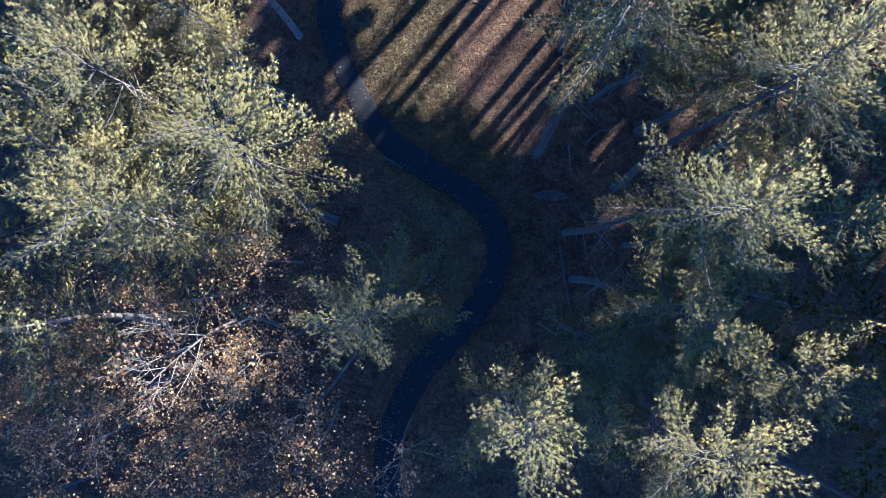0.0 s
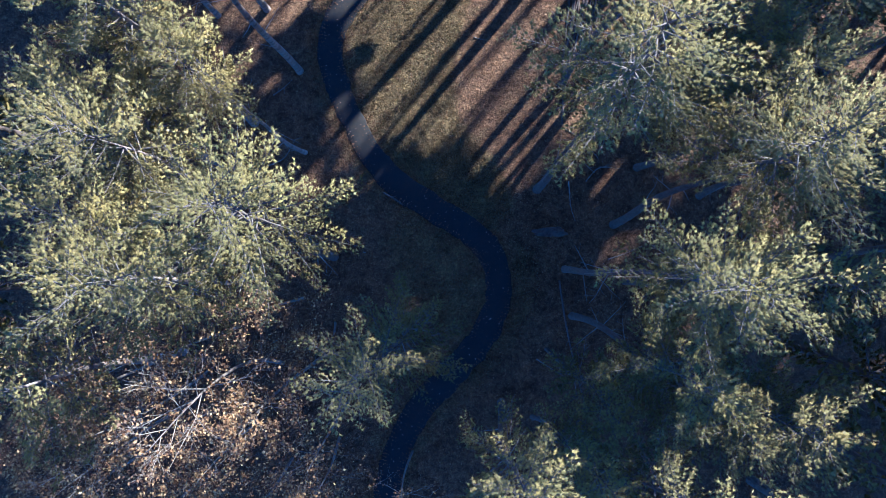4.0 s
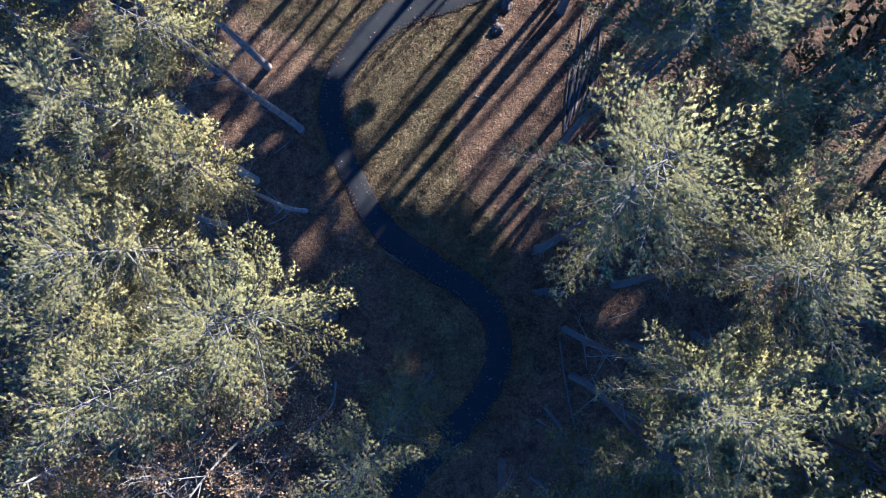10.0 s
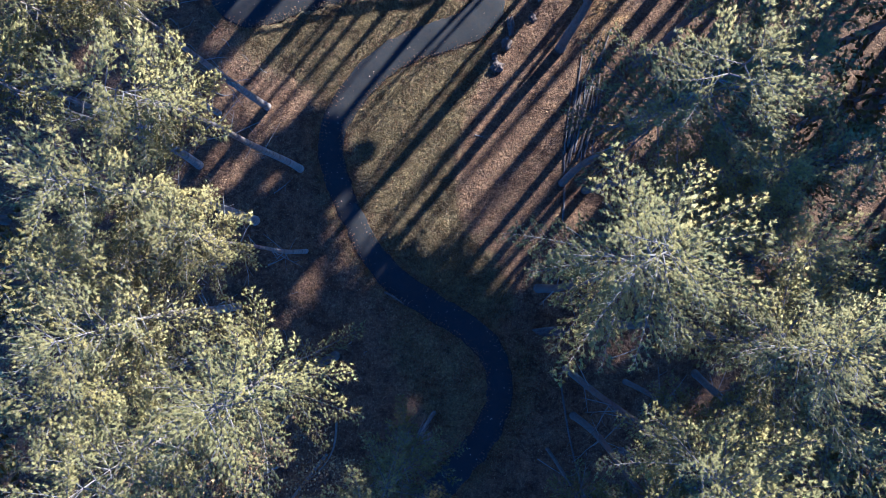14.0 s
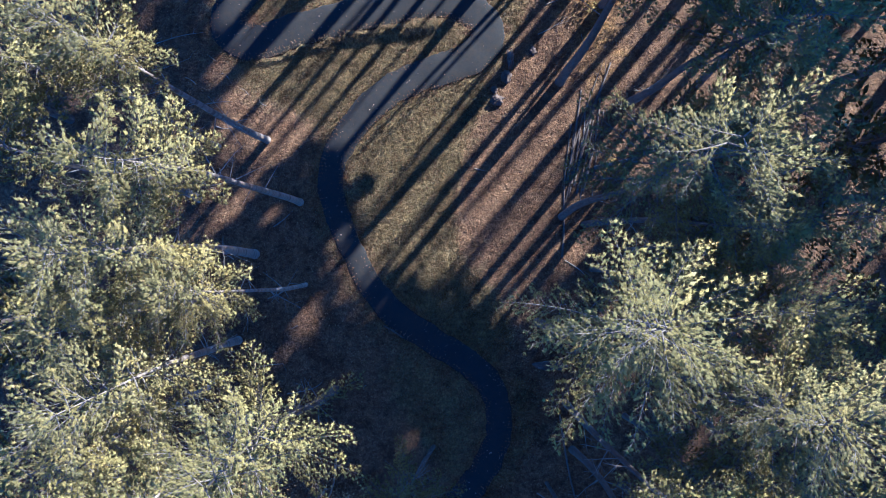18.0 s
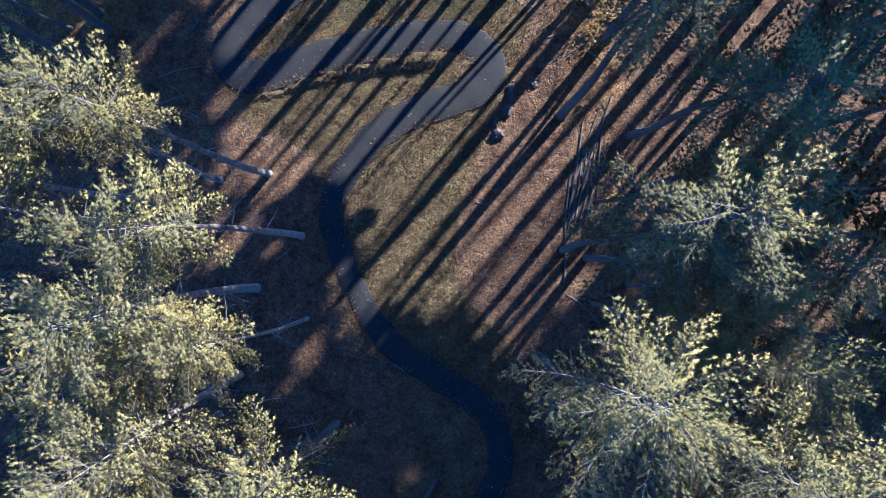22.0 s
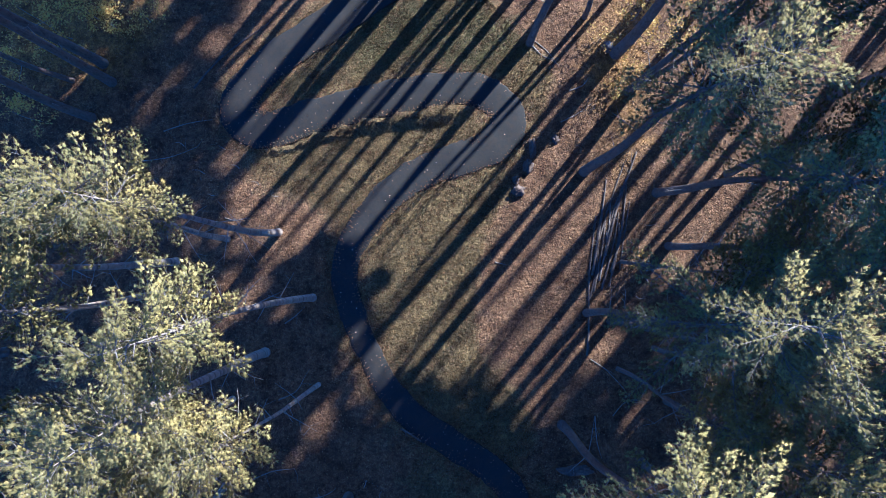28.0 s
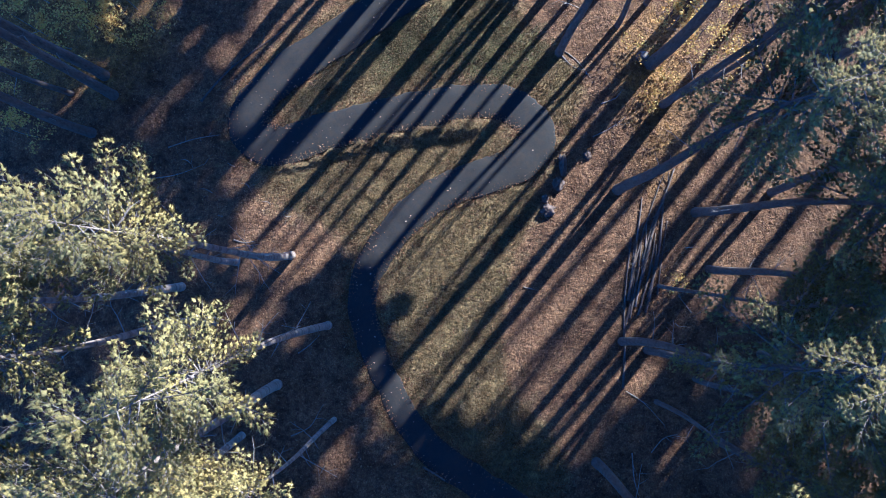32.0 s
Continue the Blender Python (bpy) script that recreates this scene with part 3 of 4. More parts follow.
# foot x, y; tip x, y, z; crown reach; bare share of the trunk; trunk radius
PINES = [
    ((-8.1, 2.2), (-8.3, 4.9, 31.5), 5.2, 0.52, 0.33),
    ((-10.3, 10.1), (-11.6, 11.4, 26.5), 2.6, 0.68, 0.17),
    ((-11.1, 16.2), (-12.3, 16.0, 31.5), 3.1, 0.72, 0.27),
    ((-13.4, 20.9), (-15.0, 21.6, 30.0), 2.8, 0.74, 0.27),
    ((-17.1, 20.5), (-18.4, 20.8, 29.0), 2.6, 0.74, 0.22),
    ((-14.1, 12.3), (-13.6, 12.6, 32.0), 3.9, 0.62, 0.34),
    ((-18.5, 16.6), (-18.4, 17.0, 31.0), 2.8, 0.74, 0.30),
    ((-20.8, 18.8), (-21.4, 19.2, 30.0), 3.0, 0.72, 0.28),
    ((-14.0, 0.6), (-13.3, 1.6, 31.0), 4.5, 0.55, 0.32),
    ((-15.5, 5.8), (-13.3, 7.2, 31.5), 4.2, 0.55, 0.30),
    ((-19.2, -4.8), (-19.0, -3.0, 30.0), 4.4, 0.55, 0.30),
    ((6.8, 7.3), (7.3, 10.6, 33.2), 5.0, 0.72, 0.32),
    ((9.1, 1.3), (10.5, 1.6, 32.0), 4.3, 0.74, 0.26),
    ((9.5, -2.0), (10.8, -3.2, 27.0), 3.8, 0.60, 0.27),
    ((12.6, 4.9), (13.5, 7.0, 31.8), 4.4, 0.75, 0.30),
    ((14.6, 9.0), (14.8, 10.6, 27.0), 3.8, 0.58, 0.28),
    ((8.8, 15.3), (10.8, 16.9, 31.2), 4.9, 0.64, 0.28),
    ((10.6, 14.7), (14.4, 13.6, 25.5), 3.4, 0.60, 0.26),
    ((8.8, 25.4), (9.3, 25.8, 30.5), 3.8, 0.72, 0.36),
    ((14.0, 24.0), (14.0, 21.8, 29.0), 4.7, 0.68, 0.32),
    ((14.7, 20.2), (15.2, 18.5, 26.0), 3.6, 0.62, 0.28),
    ((11.5, 19.1), (12.8, 18.8, 24.0), 2.0, 0.72, 0.14),
    ((11.0, 11.4), (13.4, 10.6, 21.0), 2.6, 0.68, 0.17),
    ((4.3, -8.5), (3.2, -6.6, 31.2), 3.8, 0.55, 0.30),
    ((10.0, -10.0), (10.8, -7.6, 30.5), 4.4, 0.55, 0.30),
    ((-0.8, -1.9), (-4.4, -3.2, 25.5), 4.2, 0.32, 0.15),
    ((6.5, -9.5), (7.4, -8.0, 23.0), 3.2, 0.45, 0.18),
    ((12.0, 31.6), (12.6, 31.4, 31.0), 4.5, 0.71, 0.28),
    ((12.7, 31.9), (14.6, 33.0, 29.0), 4.2, 0.70, 0.20),
    ((11.0, 34.3), (11.4, 35.6, 33.0), 3.2, 0.76, 0.42),
    ((4.9, 35.1), (5.4, 36.2, 33.0), 3.0, 0.78, 0.28),
    ((13.5, 0.5), (14.2, -0.5, 22.0), 3.4, 0.5, 0.20),
    ((13.0, -4.5), (14.0, -6.0, 23.0), 3.8, 0.5, 0.22),
    ((13.6, 13.0), (15.6, 12.8, 21.0), 3.2, 0.5, 0.20),
    ((7.6, -4.6), (8.6, -5.6, 20.0), 2.8, 0.45, 0.14),
    ((-16.5, 9.0), (-16.0, 9.4, 27.0), 4.0, 0.5, 0.24),
    ((-17.0, 3.0), (-15.6, 4.4, 29.0), 4.4, 0.5, 0.24),
    ((18.5, 1.0), (17.8, 1.5, 26.0), 4.2, 0.55, 0.28),
    ((18.0, 14.5), (18.4, 14.8, 26.0), 4.2, 0.55, 0.28),
    ((17.0, -5.5), (16.4, -5.0, 25.0), 4.2, 0.55, 0.28),
    ((19.0, 25.5), (18.2, 25.0, 30.0), 4.0, 0.6, 0.28),
    ((19.0, 7.0), (18.6, 6.6, 26.0), 4.0, 0.55, 0.28),
    ((-26.7, 33.3), (-26.9, 34.0, 31.0), 4.0, 0.62, 0.36),
    ((-25.8, 31.8), (-26.0, 32.0, 31.0), 4.0, 0.62, 0.34),
    ((-28.9, 32.0), (-29.2, 32.4, 29.0), 3.6, 0.62, 0.20),
    ((-27.4, 29.4), (-26.6, 29.2, 30.0), 3.8, 0.62, 0.34),
]
for i, (foot, tip, reach, bare, girth) in enumerate(PINES):
    if tip[0] < -22:
        pine(foot, tip, reach, bare, girth, seed=100 + i, fullness=0.35, per=3, blade=(0.5, 0.06), whorls=12, puff=0.32)
    else:
        edge = abs(tip[0]) > 16.5 or tip[1] > 35
        # left trunks take the bark with sun and shade bands in its colour
        pine(foot, tip, reach, bare, girth, seed=100 + i, stubs=14 if tip[0] < 0 else 8, per=6 if edge else 9, blade=(0.20, 0.026) if edge else (0.19, 0.019), gap=0.20 if edge else 0.16, puff=0.064 if edge else 0.054, whorls=11 if edge else 13, fullness=(1.2 if tip[0] < -9 and tip[1] > 8 else 1.05) if tip[0] < 0 else 1.0, bole=sunlit_bark if -23 < tip[0] < -9 else None)

# the wood beyond: a few plainer pines, repeated, many unseen and placed for their shade
PLAIN = [pine((0, 0), (0.4 * k - 0.6, 0.3, 29.0 + k), 4.3, 0.58, 0.28, seed=300 + k, fullness=0.25, per=1, stubs=0, limbs_apart=False, whorls=9, puff=0.40, blade=(0.5, 0.06)) for k in range(3)]
# short pines out of view, added to darken ground and leave trunks in sun
LOW_SHADE = [pine((0, 0), (0.3, 0.2, 19.0), 3.2, 0.66, 0.2, seed=311, fullness=0.34, per=1, stubs=0, limbs_apart=False, whorls=8, puff=0.42, blade=(0.5, 0.06), label="unseen white pine with a short crown on a bare trunk, added to cast shade")]
FINER = [pine((0, 0), (0.5 - 0.4 * k, 0.3, 30.0 + k), 4.3, 0.38, 0.28, seed=320 + k, fullness=0.5, per=6, stubs=0, limbs_apart=False, whorls=11, puff=0.11, blade=(0.30, 0.04)) for k in range(3)]
rng = np.random.default_rng(5)
S_WAY, N_WAY = np.array([0.64, 0.77]), np.array([0.77, -0.64])
spots = []


def try_spot(x, y, apart, tall=1.0):
    for foot, tip, *_ in PINES:
        if math.hypot(foot[0] - x, foot[1] - y) < apart * 0.8 or math.hypot(tip[0] - x, tip[1] - y) < apart * 0.8:
            return
    if all(math.hypot(px - x, py - y) > apart for px, py, _ in spots):
        spots.append((x, y, tall))


for _ in range(900):                       # belt of trees above the clearing, towards the sun
    s, n_ = rng.uniform(26, 36), rng.uniform(-48, -4)
    x, y = S_WAY * s + N_WAY * n_
    if y > 39.5:
        try_spot(x, y, 2.5)
for _ in range(300):                       # the tallest pines, unseen, added to shade the crowns of the shaded side
    s, n_ = rng.uniform(40, 48), rng.uniform(-7, 2)
    x, y = S_WAY * s + N_WAY * n_
    try_spot(x, y, 4.8, 1.22)
for _ in range(60):
    s, n_ = rng.uniform(46, 53), rng.uniform(-9, -3)
    x, y = S_WAY * s + N_WAY * n_
    try_spot(x, y, 3.4, 1.1)
for _ in range(1500):                      # the closed stand behind it, unseen, its line fitted to the shade's edge
    n_ = rng.uniform(-52, 34)
    s = rng.uniform(0, 4.5) + np.interp(n_, [-46, -38, -33, -28, -22, -17, -12, -8, -4, 0, 6, 14, 34], [56, 55, 51, 44, 42, 40, 39, 39.5, 41.5, 44, 45, 42, 42])
    x, y = S_WAY * s + N_WAY * n_
    # low shade-casting pines here let sun pass over to the left trunks
    if -23 < n_ < -15:
        x, y = S_WAY * rng.uniform(34.0, 38.5) + N_WAY * n_
        try_spot(x, y, 2.6, 0.0)
    else:
        try_spot(x, y, 3.2)
# unseen pines added to darken the right side, open lanes letting sun stripes in
for _ in range(300):
    s, n_ = rng.uniform(28, 42), rng.uniform(1, 34)
    x, y = S_WAY * s + N_WAY * n_
    if x > 25 and abs(n_ - 7.5) > 2.3 and abs(n_ - 15) > 2.6:
        try_spot(x, y, 5.8, 1.1)
for _ in range(400):                       # a taller unseen row, added to shade the crowns before it
    s, n_ = rng.uniform(47, 58), rng.uniform(-5, 22)
    x, y = S_WAY * s + N_WAY * n_
    try_spot(x, y, 4.4, 1.3)
# more unseen shade pines, with the same lanes open to the sun
for _ in range(700):
    s, n_ = rng.uniform(46, 76), rng.uniform(0, 34)
    x, y = S_WAY * s + N_WAY * n_
    if abs(n_ - 7.5) > 2.3 and abs(n_ - 15) > 2.6:
        try_spot(x, y, 5.0, 1.06)
for _ in range(500):                       # wood beside the trail on the sunny side
    x, y = rng.uniform(22.0, 40), rng.uniform(-26, 34)
    if 0.77 * x - 0.64 * y > 6 or 0.64 * x + 0.77 * y > 44:
        try_spot(x, y, 5.0)
for _ in range(300):                       # wood on the other side
    x, y = rng.uniform(-44, -22), rng.uniform(-30, 46)
    if x < -32 or y > 0:
        try_spot(x, y, 7.0)
for _ in range(200):                       # wood at the near end of the trail
    x, y = rng.uniform(-40, 18), rng.uniform(-44, -20)
    try_spot(x, y, 7.0)
used = set()
for i, (x, y, tall) in enumerate(spots):
    k = rng.uniform(0.97, 1.09) * (tall or 1.0)
    m = pose(x, y, gz(x, y) - 0.25, rng.normal(0, 1.5), rng.normal(0, 1.5), rng.uniform(0, 360)) @ Matrix.Diagonal((k, k, k, 1))
    model = (FINER if -27 < x < 27 and -20 < y < 34 and 0.77 * x - 0.64 * y > 4 or x < 0 and y < 34 else PLAIN)[i % 3] if tall else LOW_SHADE[0]
    if model.name in used:
        copy_thing(model, m)
    else:
        used.add(model.name)
        model.matrix_basis = m


# ---- leafless and leaf-holding broad-leaved trees ----
def leaf_cards(rng, centres, size):
    """Small folded leaves, two triangles each."""
    n = len(centres)
    a = rng.normal(0, 1, (n, 3))
    a /= np.linalg.norm(a, axis=1)[:, None]
    b = np.cross(a, rng.normal(0, 1, (n, 3)))
    b /= np.linalg.norm(b, axis=1)[:, None]
    up = np.cross(a, b)
    k = size * rng.uniform(0.6, 1.3, (n, 1))
    v = np.stack([centres, centres + a * k * 0.5 + b * k * 0.38 + up * k * 0.12, centres + a * k, centres + a * k * 0.5 - b * k * 0.38 + up * k * 0.12], 1).reshape(-1, 3)
    i = np.arange(n)[:, None] * 4
    return v, np.concatenate([i + np.array([[0, 1, 2]]), i + np.array([[0, 2, 3]])])


def broadleaf(name, base, height, spread, seed, leaves=0, leaf_mat=None, wood=None, clear=0.35, girth=0.12, lean=(0, 0), limbs=7, label="", category="tree", group="", leaf_size=0.15, twigs=5, limb_wood=None, steep=0.0, stout=0.105):
    rng = np.random.default_rng(seed)
    wood = wood or twig_bark
    thing = new(name)
    thing.location = (base[0], base[1], gz(*base) - 0.1)
    tagged(thing, label, category, group)
    top = np.array([lean[0], lean[1], height])
    wig = rng.normal(0, 0.03 * height, 3) * np.array([1, 1, 0])

    def at(s):
        return top * s + wig * math.sin(s * 3.1)

    t = Tubes()
    ss = np.linspace(0, 0.96, 9)
    t.add([at(s) for s in ss], [girth * (1.02 - s) + 0.012 for s in ss], 7)
    part("trunk", t.mesh("trunk", wood), thing)
    ends = []
    for i in range(limbs):
        k = Tubes()
        f = i / max(1, limbs - 1)
        s = clear + (0.93 - clear) * f
        az = i * 2.4 + rng.uniform(-0.5, 0.5)
        out = np.array([math.cos(az), math.sin(az), 0.55 + 0.7 * f + steep])
        ln = spread * (1.0 - 0.45 * f) * rng.uniform(0.7, 1.15)

        def grow(p, d, length, rad, level):
            d = unit(d)
            mid = p + d * length * 0.5 + rng.normal(0, 0.06, 3) * length
            end = p + d * length + rng.normal(0, 0.08, 3) * length + np.array([0, 0, 0.08 * length])
            k.add([p, mid, end], [rad, rad * 0.75, rad * 0.45], 4 if level < 2 else 3, False)
            if level >= 3 or length < 0.3:
                ends.append(end)
                ends.append(mid)
                return
            for q in range(rng.integers(max(2, twigs - 2), twigs + 1)):
                u = rng.uniform(0.3, 1.0)
                start = p + (mid - p) * u * 2 if u < 0.5 else mid + (end - mid) * (u * 2 - 1)
                nd = d + rng.normal(0, 0.55, 3) + np.array([0, 0, 0.12])
                grow(start, nd, length * rng.uniform(0.38, 0.62), rad * 0.5, level + 1)

        grow(at(s), out, ln, girth * stout * (1.1 - 0.5 * f), 1)
        part("limb", k.mesh("limb", limb_wood or wood), thing)
    if leaves:
        ends_ = np.array(ends)
        c = ends_[rng.integers(0, len(ends_), leaves)] + rng.normal(0, 0.16, (leaves, 3))
        v, fc = leaf_cards(rng, c, leaf_size)
        tagged(part("leaves", mesh_from("leaves", v, fc, leaf_mat or oak_leaves), thing), kind="stuff")
    return thing


OAK = "young oak holding tan dry leaves on pale twigs"
BARE = "leafless tree with pale grey branching twigs"
for base, h, sp, lv, wood, g, lean in [
    ((-11.8, -5.6), 25.0, 3.9, 900, pale_bark, 0.15, (-0.4, -0.2)), ((-8.7, -5.0), 22.5, 3.2, 4200, pale_bark, 0.13, (-0.3, -0.4)),
    ((-6.2, -7.2), 20.0, 3.4, 900, twig_bark, 0.11, (-0.2, -0.5)), ((-18.5, -8.4), 18.0, 3.4, 500, pale_bark, 0.12, (0.2, -0.4)),
    ((-20.0, -5.0), 17.0, 3.6, 4200, twig_bark, 0.12, (0.6, 0)), ((-10.4, -0.8), 18.0, 3.4, 2200, twig_bark, 0.10, (0, 0.3)),
    ((-2.2, -12.0), 13.0, 2.8, 450, pale_bark, 0.08, (0, -0.3)), ((-13.5, -9.8), 18.0, 3.6, 3200, twig_bark, 0.12, (0.4, 0)),
    ((-15.2, -3.0), 17.0, 3.6, 3600, twig_bark, 0.10, (0, 0)), ((-24.0, -8.0), 13.0, 3.4, 3600, twig_bark, 0.10, (0.5, 0)),
    ((-11.0, -12.5), 15.0, 3.6, 2200, twig_bark, 0.10, (0, 0.4)), ((-7.6, -11.0), 16.0, 3.2, 1300, twig_bark, 0.10, (0, 0)),
    ((-26.5, -3.0), 12.0, 3.2, 3000, twig_bark, 0.10, (0.4, 0)), ((-16.5, -13.5), 15.0, 3.4, 2000, twig_bark, 0.10, (0, 0)),
    ((-21.5, -12.0), 14.0, 3.4, 2200, twig_bark, 0.10, (0, 0)), ((-17.0, -6.0), 20.0, 3.2, 2600, twig_bark, 0.11, (0.4, 0)), ((-8.0, -2.6), 15.0, 2.6, 1500, twig_bark, 0.08, (0, 0)),
]:
    leafy_one = lv > 1000
    broadleaf("oak_tree" if leafy_one else "bare_tree", base, h, sp, int(abs(base[0]) * 31 + abs(base[1]) * 7), int(lv * 0.7), oak_leaves, twig_bark, 0.66, g, lean, 12, OAK if leafy_one else BARE, "tree", "broad-leaved trees under the pines", 0.155, 6, wood, 0.35, 0.18 if wood is pale_bark else 0.13)

rng = np.random.default_rng(17)
for i in range(26):                        # brown shrubs under the oaks
    x, y = rng.uniform(-30, -5), rng.uniform(-17, -3)
    broadleaf("shrub", (x, y), rng.uniform(1.6, 4.0), rng.uniform(1.2, 2.0), 600 + i, 420, oak_leaves, twig_bark, 0.1, 0.03, (0, 0), 6, "brown-leaved shrub on the leaf-covered forest floor", "shrub", "shrubs of the wood", 0.15, 4)
for i, (x, y) in enumerate([(-16.5, 25.6), (-15.0, 24.4), (-17.5, 27.0), (-19.0, 25.2), (-13.6, 23.6), (-18.2, 23.6), (-6.9, 3.4), (-5.8, 2.6), (-11.0, 7.0), (13.2, 21.6), (12.4, 16.5), (11.6, 9.0), (-20.5, 27.2)]):
    broadleaf("bare_shrub", (x, y), rng.uniform(1.3, 2.8), rng.uniform(1.1, 1.9), 650 + i, 0, None, dead_wood if i % 3 == 0 else twig_bark, 0.08, 0.02, (0, 0), 7, "leafless grey shrub of thin twigs beside the path", "shrub", "leafless shrubs", 0.1, 4)
for i, (x, y, h) in enumerate([(-30.5, 36.0, 5), (-28.0, 38.5, 5), (-32.0, 33.0, 4), (-24.5, 38.0, 4), (-31, 29.0, 4), (13.8, 36.0, 4), (15.2, 33.8, 4), (12.2, 36.8, 3), (9.8, 35.2, 1.2), (12.1, 19.4, 0.9), (-24.0, 27.8, 1.4), (-27.0, 36.6, 2.6), (-25.4, 35.8, 2.2), (-29.0, 35.2, 3.0), (-23.2, 36.4, 2.0), (-30.6, 38.4, 3.6), (-26.2, 38.6, 2.8), (11.8, 33.2, 0.9), (10.9, 31.6, 0.7)]):
    broadleaf("yellow_shrub", (x, y), h, 0.5 * h + 0.4, 700 + i, 700 if h > 2 else 160, gold_leaves, twig_bark, 0.1, 0.03, (0, 0), 7, "shrub with bright yellow autumn leaves at the foot of the pines", "shrub", "yellow shrubs", 0.16, 4)


# ---- fallen wood and clods ----
def fallen(name, points, r0, r1, material, seed, label, category, group, twigs=0, lift=0.8):
    rng = np.random.default_rng(seed)
    line = smooth_line(points, 6)
    x0, y0 = line[0]
    thing = new(name)
    thing.location = (x0, y0, gz(x0, y0))
    tagged(thing, label, category, group)
    n = len(line)
    rad = np.linspace(r0, r1, n) * rng.uniform(0.88, 1.12, n)
    pts = np.array([(x - x0, y - y0, gz(x, y) - thing.location.z + rad[i] * lift) for i, (x, y) in enumerate(line)])
    t = Tubes()
    t.add(pts, rad, 8)
    part("log" if r0 > 0.06 else "stem", t.mesh("log", material), thing)
    for i in range(twigs):
        j = rng.integers(n // 4, n)
        d = pts[min(j, n - 1)] - pts[max(j - 1, 0)]
        d = unit(unit(d) + rng.normal(0, 0.8, 3) + np.array([0, 0, 0.3]))
        d[2] = abs(d[2])
        ln = rng.uniform(0.4, 1.3)
        k = Tubes()
        k.add([pts[j], pts[j] + d * ln * 0.5 + rng.normal(0, 0.05, 3), pts[j] + d * ln], [r1 * 0.6 + 0.006, r1 * 0.4 + 0.005, 0.005], 4)
        part("twig", k.mesh("twig", material), thing)
    return thing


LOG, STICK = "weathered grey fallen trunk lying on the leaf litter", "thin fallen branch lying on brown leaves"
for i, (p, a, b) in enumerate([
    ([(8.8, 12.2), (8.95, 14.5), (9.0, 18.0), (9.5, 22.3)], 0.10, 0.06), ([(9.2, 18.0), (9.8, 21.5), (10.3, 25.0)], 0.13, 0.06), ([(9.7, 17.6), (10.4, 21.0), (10.6, 23.6)], 0.09, 0.05),
    ([(10.1, 19.4), (11.1, 23.0), (12.5, 27.0)], 0.14, 0.07), ([(10.6, 18.2), (11.4, 21.5), (11.8, 25.2)], 0.13, 0.07), ([(10.2, 20.6), (11.0, 23.2), (11.9, 25.4)], 0.08, 0.04), ([(9.5, 19.0), (9.8, 22.0), (10.5, 23.5)], 0.06, 0.04),
    ([(11.2, 18.4), (11.5, 20.5), (12.0, 23.4)], 0.07, 0.04), ([(9.3, 16.8), (9.9, 19.8), (10.2, 22.2)], 0.11, 0.07), ([(9.9, 17.0), (10.7, 20.0), (11.2, 22.6)], 0.10, 0.06),
    ([(9.6, 20.2), (10.6, 23.4), (11.6, 26.2)], 0.09, 0.05), ([(10.4, 17.2), (11.0, 19.6), (11.2, 21.8)], 0.09, 0.06), ([(9.0, 16.2), (9.5, 18.4), (9.7, 20.6)], 0.08, 0.05), ([(8.6, 0.6), (9.1, -2.8), (9.8, -6.0), (10.6, -9.0)], 0.09, 0.06), ([(-4.5, 7.05), (-3.7, 6.6), (-3.05, 6.15)], 0.09, 0.07), ([(-28.1, -17.3), (-26.5, -16.8), (-25.1, -16.2)], 0.16, 0.14),
    ([(-19.9, 31.5), (-17.8, 34.0), (-14.5, 36.4)], 0.10, 0.05),
]):
    fallen("fallen_log", p, a * 0.85, b * 0.8, dead_wood if i == 2 else pine_bark, 800 + i, LOG, "log", "fallen logs", 2)
for i, (p, tw) in enumerate([
    ([(6.9, -5.2), (8.0, -5.9), (9.0, -6.5)], 2), ([(9.3, 8.0), (9.45, 6.2), (9.8, 5.0)], 2), ([(-17.4, 22.0), (-16.7, 21.8), (-16.0, 21.9)], 1), ([(-15.0, 3.4), (-13.5, 4.0), (-12.0, 4.2)], 3), ([(5.0, 35.3), (6.0, 34.5), (6.9, 33.3)], 3),
    ([(4.9, 34.9), (5.6, 34.2), (6.2, 33.9)], 2), ([(-12.9, 14.4), (-12.2, 14.9), (-11.5, 15.6)], 2), ([(-13.2, 9.0), (-12.0, 9.6), (-11.4, 10.6)], 2), ([(7.0, 29.2), (8.2, 29.8), (9.3, 30.6)], 2), ([(7.6, 31.5), (8.6, 31.9), (9.0, 32.4)], 1),
    ([(2.2, 18.9), (3.0, 18.7)], 0), ([(-22.0, 28.3), (-20.2, 28.9), (-18.5, 29.2)], 3), ([(-24.4, 26.0), (-21.5, 26.4), (-19.5, 27.2)], 3), ([(12.2, 2.2), (13.4, 2.6), (14.8, 3.2)], 2), ([(9.0, 12.0), (10.2, 11.2), (11.5, 9.8)], 2), ([(13.5, 17.2), (12.6, 18.4)], 1),
    ([(-11.6, 2.0), (-10.0, 2.3), (-9.2, 2.7)], 2), ([(10.6, 8.0), (11.4, 8.9), (12.4, 9.2)], 3),
]):
    fallen("fallen_branch", p, 0.045, 0.015, dead_wood, 850 + i, STICK, "branch", "fallen branches", tw)


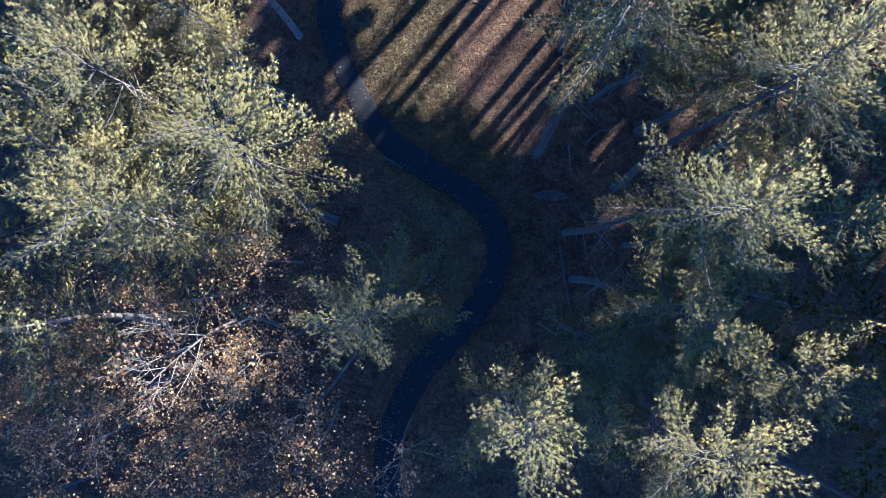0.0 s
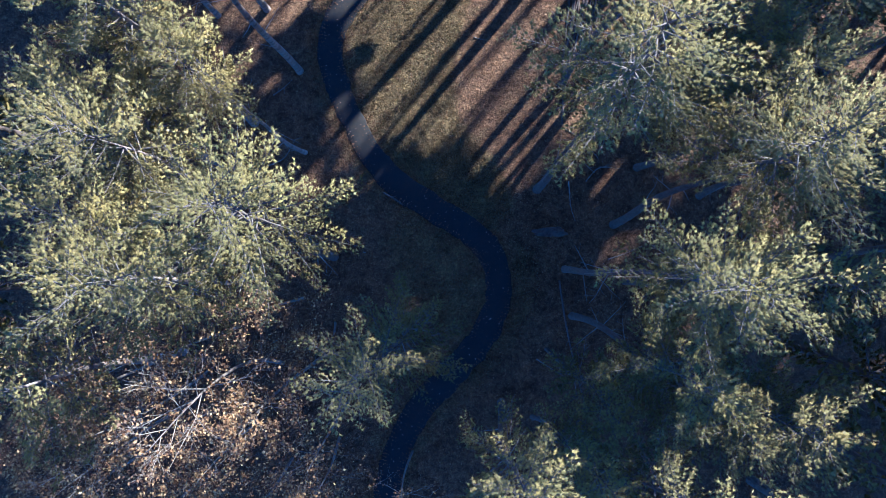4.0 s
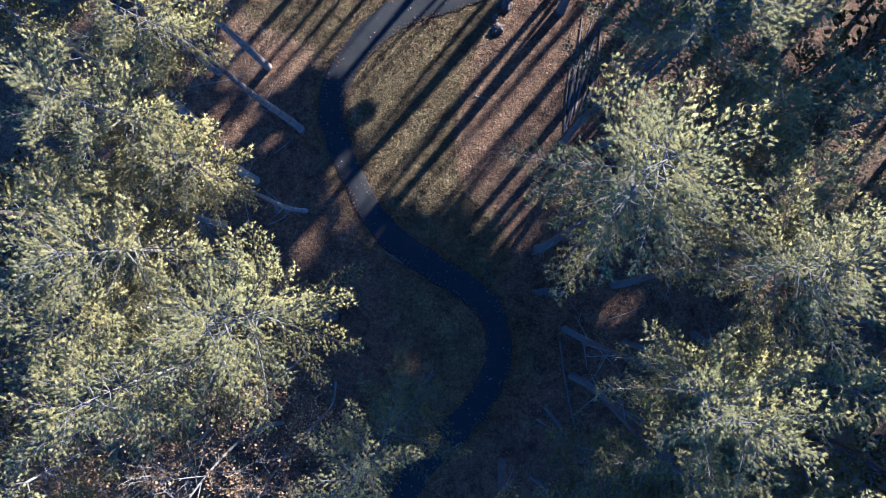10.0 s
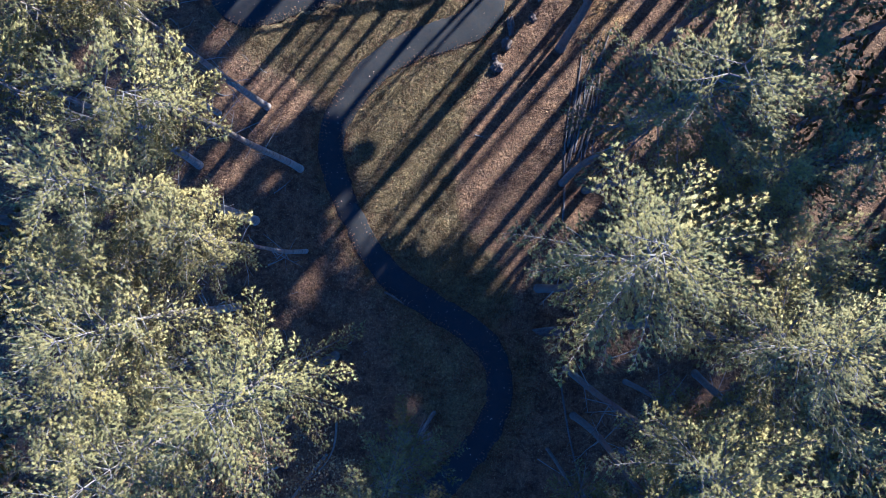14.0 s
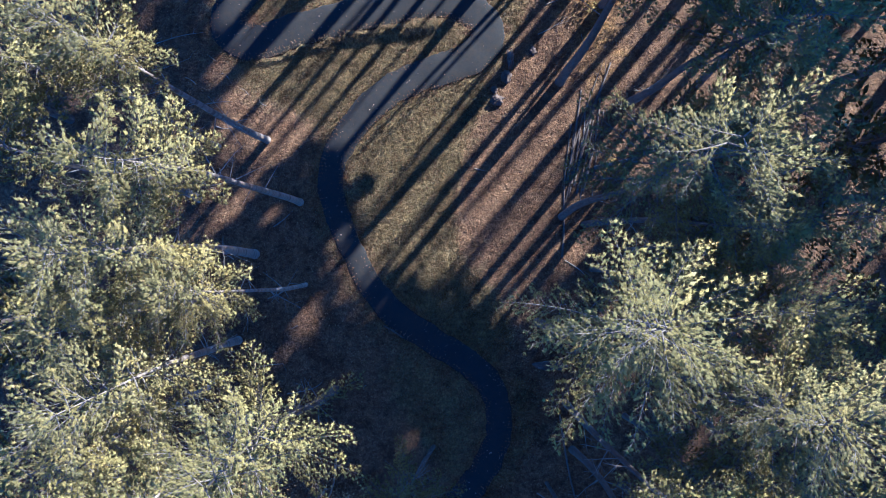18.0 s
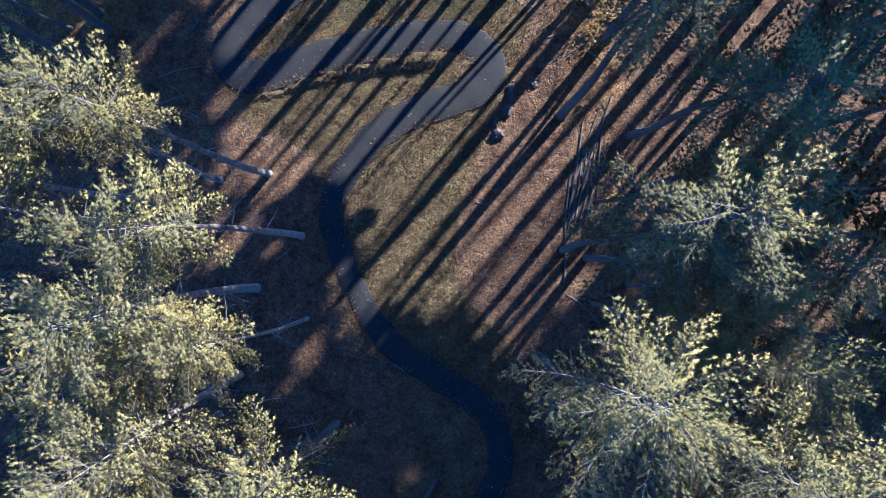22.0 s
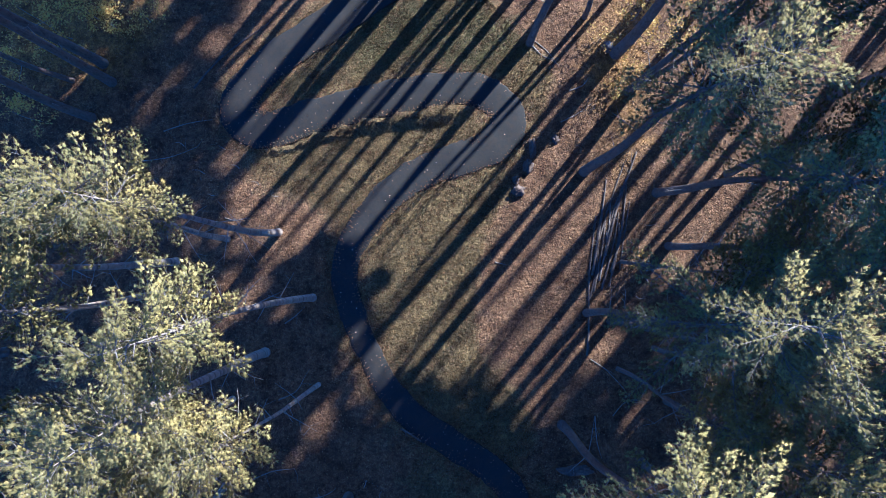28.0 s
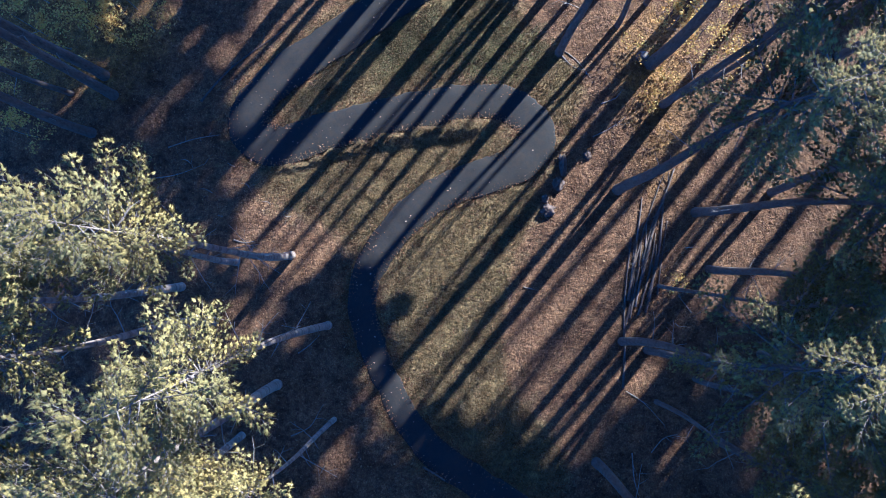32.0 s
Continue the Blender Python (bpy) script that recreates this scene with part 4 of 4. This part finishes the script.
def stump(x, y, r, h, seed, label):
    rng = np.random.default_rng(seed)
    thing = new("tree_stump")
    thing.location = (x, y, gz(x, y) - 0.08)
    tagged(thing, label, "stump", "tree stumps")
    t = Tubes()
    t.add([(0, 0, 0), (0, 0, 0.12), (0, 0, 0.3 * h), (0.01, 0, 0.8 * h), (0.02, 0.01, h)], [r * 1.6, r * 1.3, r * 1.05, r, r * 0.97], 12)
    part("body", t.mesh("body", pine_bark), thing)
    t = Tubes()
    t.add([(0.02, 0.01, h + 0.002), (0.02, 0.01, h + 0.02)], [r * 0.9, r * 0.86], 12)
    part("cut_face", t.mesh("cut_face", dead_wood), thing, "pale sawn wood")


stump(10.45, 34.75, 0.33, 0.55, 1, "sawn tree stump with a pale top beside a pine")


def clod(x, y, rx, ry, h, seed):
    me = bpy.data.meshes.new("soil")
    bm = bmesh.new()
    bmesh.ops.create_icosphere(bm, subdivisions=4, radius=1.0)
    for v in bm.verts:
        d = 1 + 0.45 * noise.noise(v.co * 1.7 + Vector((seed, 0, 0))) + 0.25 * noise.noise(v.co * 5 + Vector((0, seed, 0)))
        v.co = Vector((v.co.x * rx * d, v.co.y * ry * d, v.co.z * h * d))
    for f in bm.faces:
        f.smooth = True
    bm.to_mesh(me)
    bm.free()
    me.materials.append(soil)
    ob = new("earth_mound", me)
    ob.location = (x, y, gz(x, y))
    return tagged(ob, "dark rough mound of bare earth and roots in dry grass", "mound", "earth mounds")


soil = bark("dark_soil", (0.03, 0.022, 0.018), (0.10, 0.072, 0.052), 0.6)
for i, a in enumerate([(4.9, 27.2, 0.30, 0.75, 0.45), (4.6, 25.9, 0.35, 0.5, 0.4), (3.9, 24.1, 0.45, 0.42, 0.4), (3.7, 24.9, 0.25, 0.3, 0.3), (7.9, 4.2, 1.1, 0.35, 0.35), (6.6, 27.9, 0.3, 0.3, 0.25)]):
    clod(*a, 3 + i)


# ---- leaves on the ground and grass ----
def scatter(n, seed, box):
    rng = np.random.default_rng(seed)
    return rng, rng.uniform(box[0], box[1], n), rng.uniform(box[2], box[3], n)


def flat_leaves(name, x, y, z, rng, size, material, label):
    n = len(x)
    az = rng.uniform(0, 6.283, n)
    a = np.stack([np.cos(az), np.sin(az), rng.normal(0, 0.3, n)], 1)
    b = np.stack([-np.sin(az), np.cos(az), rng.normal(0, 0.3, n)], 1)
    k = size * rng.uniform(0.6, 1.4, (n, 1))
    c = np.stack([x, y, z], 1)
    up = np.array([[0, 0, 1.0]])
    v = np.stack([c, c + a * k * 0.5 + b * k * 0.36 + up * k * 0.15, c + a * k + up * k * 0.1, c + a * k * 0.5 - b * k * 0.36 + up * k * 0.15], 1).reshape(-1, 3)
    i = np.arange(n)[:, None] * 4
    ob = new(name, mesh_from(name, v, np.concatenate([i + np.array([[0, 1, 2]]), i + np.array([[0, 2, 3]])]), material))
    return tagged(ob, label, "leaves", kind="stuff")


rng, x, y = scatter(95000, 31, (-35, 35, -19, 44))
d = trail_distance(x, y)
grassy = in_poly(x, y, CLEARING) | in_poly(x, y, UPPER_GRASS)
keep = (d > -0.12) & (~grassy | (rng.random(len(x)) < 0.3))
flat_leaves("fallen_leaves", x[keep], y[keep], ground_z(x[keep], y[keep]) + 0.03, rng, 0.105, litter_leaves, "brown fallen leaves covering the forest floor")
rng, x, y = scatter(30000, 32, (-18, 7, -19, 44))
d = trail_distance(x, y)
keep = (d < 0.05) & (rng.random(len(x)) < 0.07)
flat_leaves("leaves_on_path", x[keep], y[keep], -1.8 * np.tanh((y[keep] - 14) / 30) + 0.13, rng, 0.09, pale_leaves, "pale dry leaves scattered on the asphalt path")
rng, x, y = scatter(140000, 33, (-17, 8, -10, 42))
d = trail_distance(x, y)
where = in_poly(x, y, CLEARING) | in_poly(x, y, UPPER_GRASS) | ((in_poly(x, y, INNER_BEND) | in_poly(x, y, OUTER_BEND) | ((d < 0.8) & (y > 4))) & (rng.random(len(x)) < 0.4))
keep = where & (d > 0.05 - 0.5 * rng.random(len(x)) ** 2)
c = np.stack([x[keep], y[keep], ground_z(x[keep], y[keep])], 1)
v, f, _ = blades(rng, c, np.tile([[0, 0, 1.0]], (len(c), 1)), 3, 0.13, 0.035, 0.55)
tagged(new("grass_tufts", mesh_from("grass_tufts", v, f, grass_blades)), "short dry tan and olive grass of the clearing", "grass", kind="stuff")
rng = np.random.default_rng(34)
pick = rng.integers(40, len(LINE) - 30, 9000)
side = rng.choice([-1.0, 1.0], 9000)
ahead = np.gradient(LINE[:, :2], axis=0)
ahead /= np.linalg.norm(ahead, axis=1)[:, None]
off = LINE[pick, 2] / 2 + rng.normal(0.05, 0.30, 9000)
x, y = LINE[pick, 0] - ahead[pick, 1] * off * side, LINE[pick, 1] + ahead[pick, 0] * off * side
flat_leaves("leaves_at_path_edge", x, y, np.maximum(ground_z(x, y) + 0.03, -1.8 * np.tanh((y - 14) / 30) + 0.10), rng, 0.08, litter_leaves, "brown leaves drifted along the edges of the path")
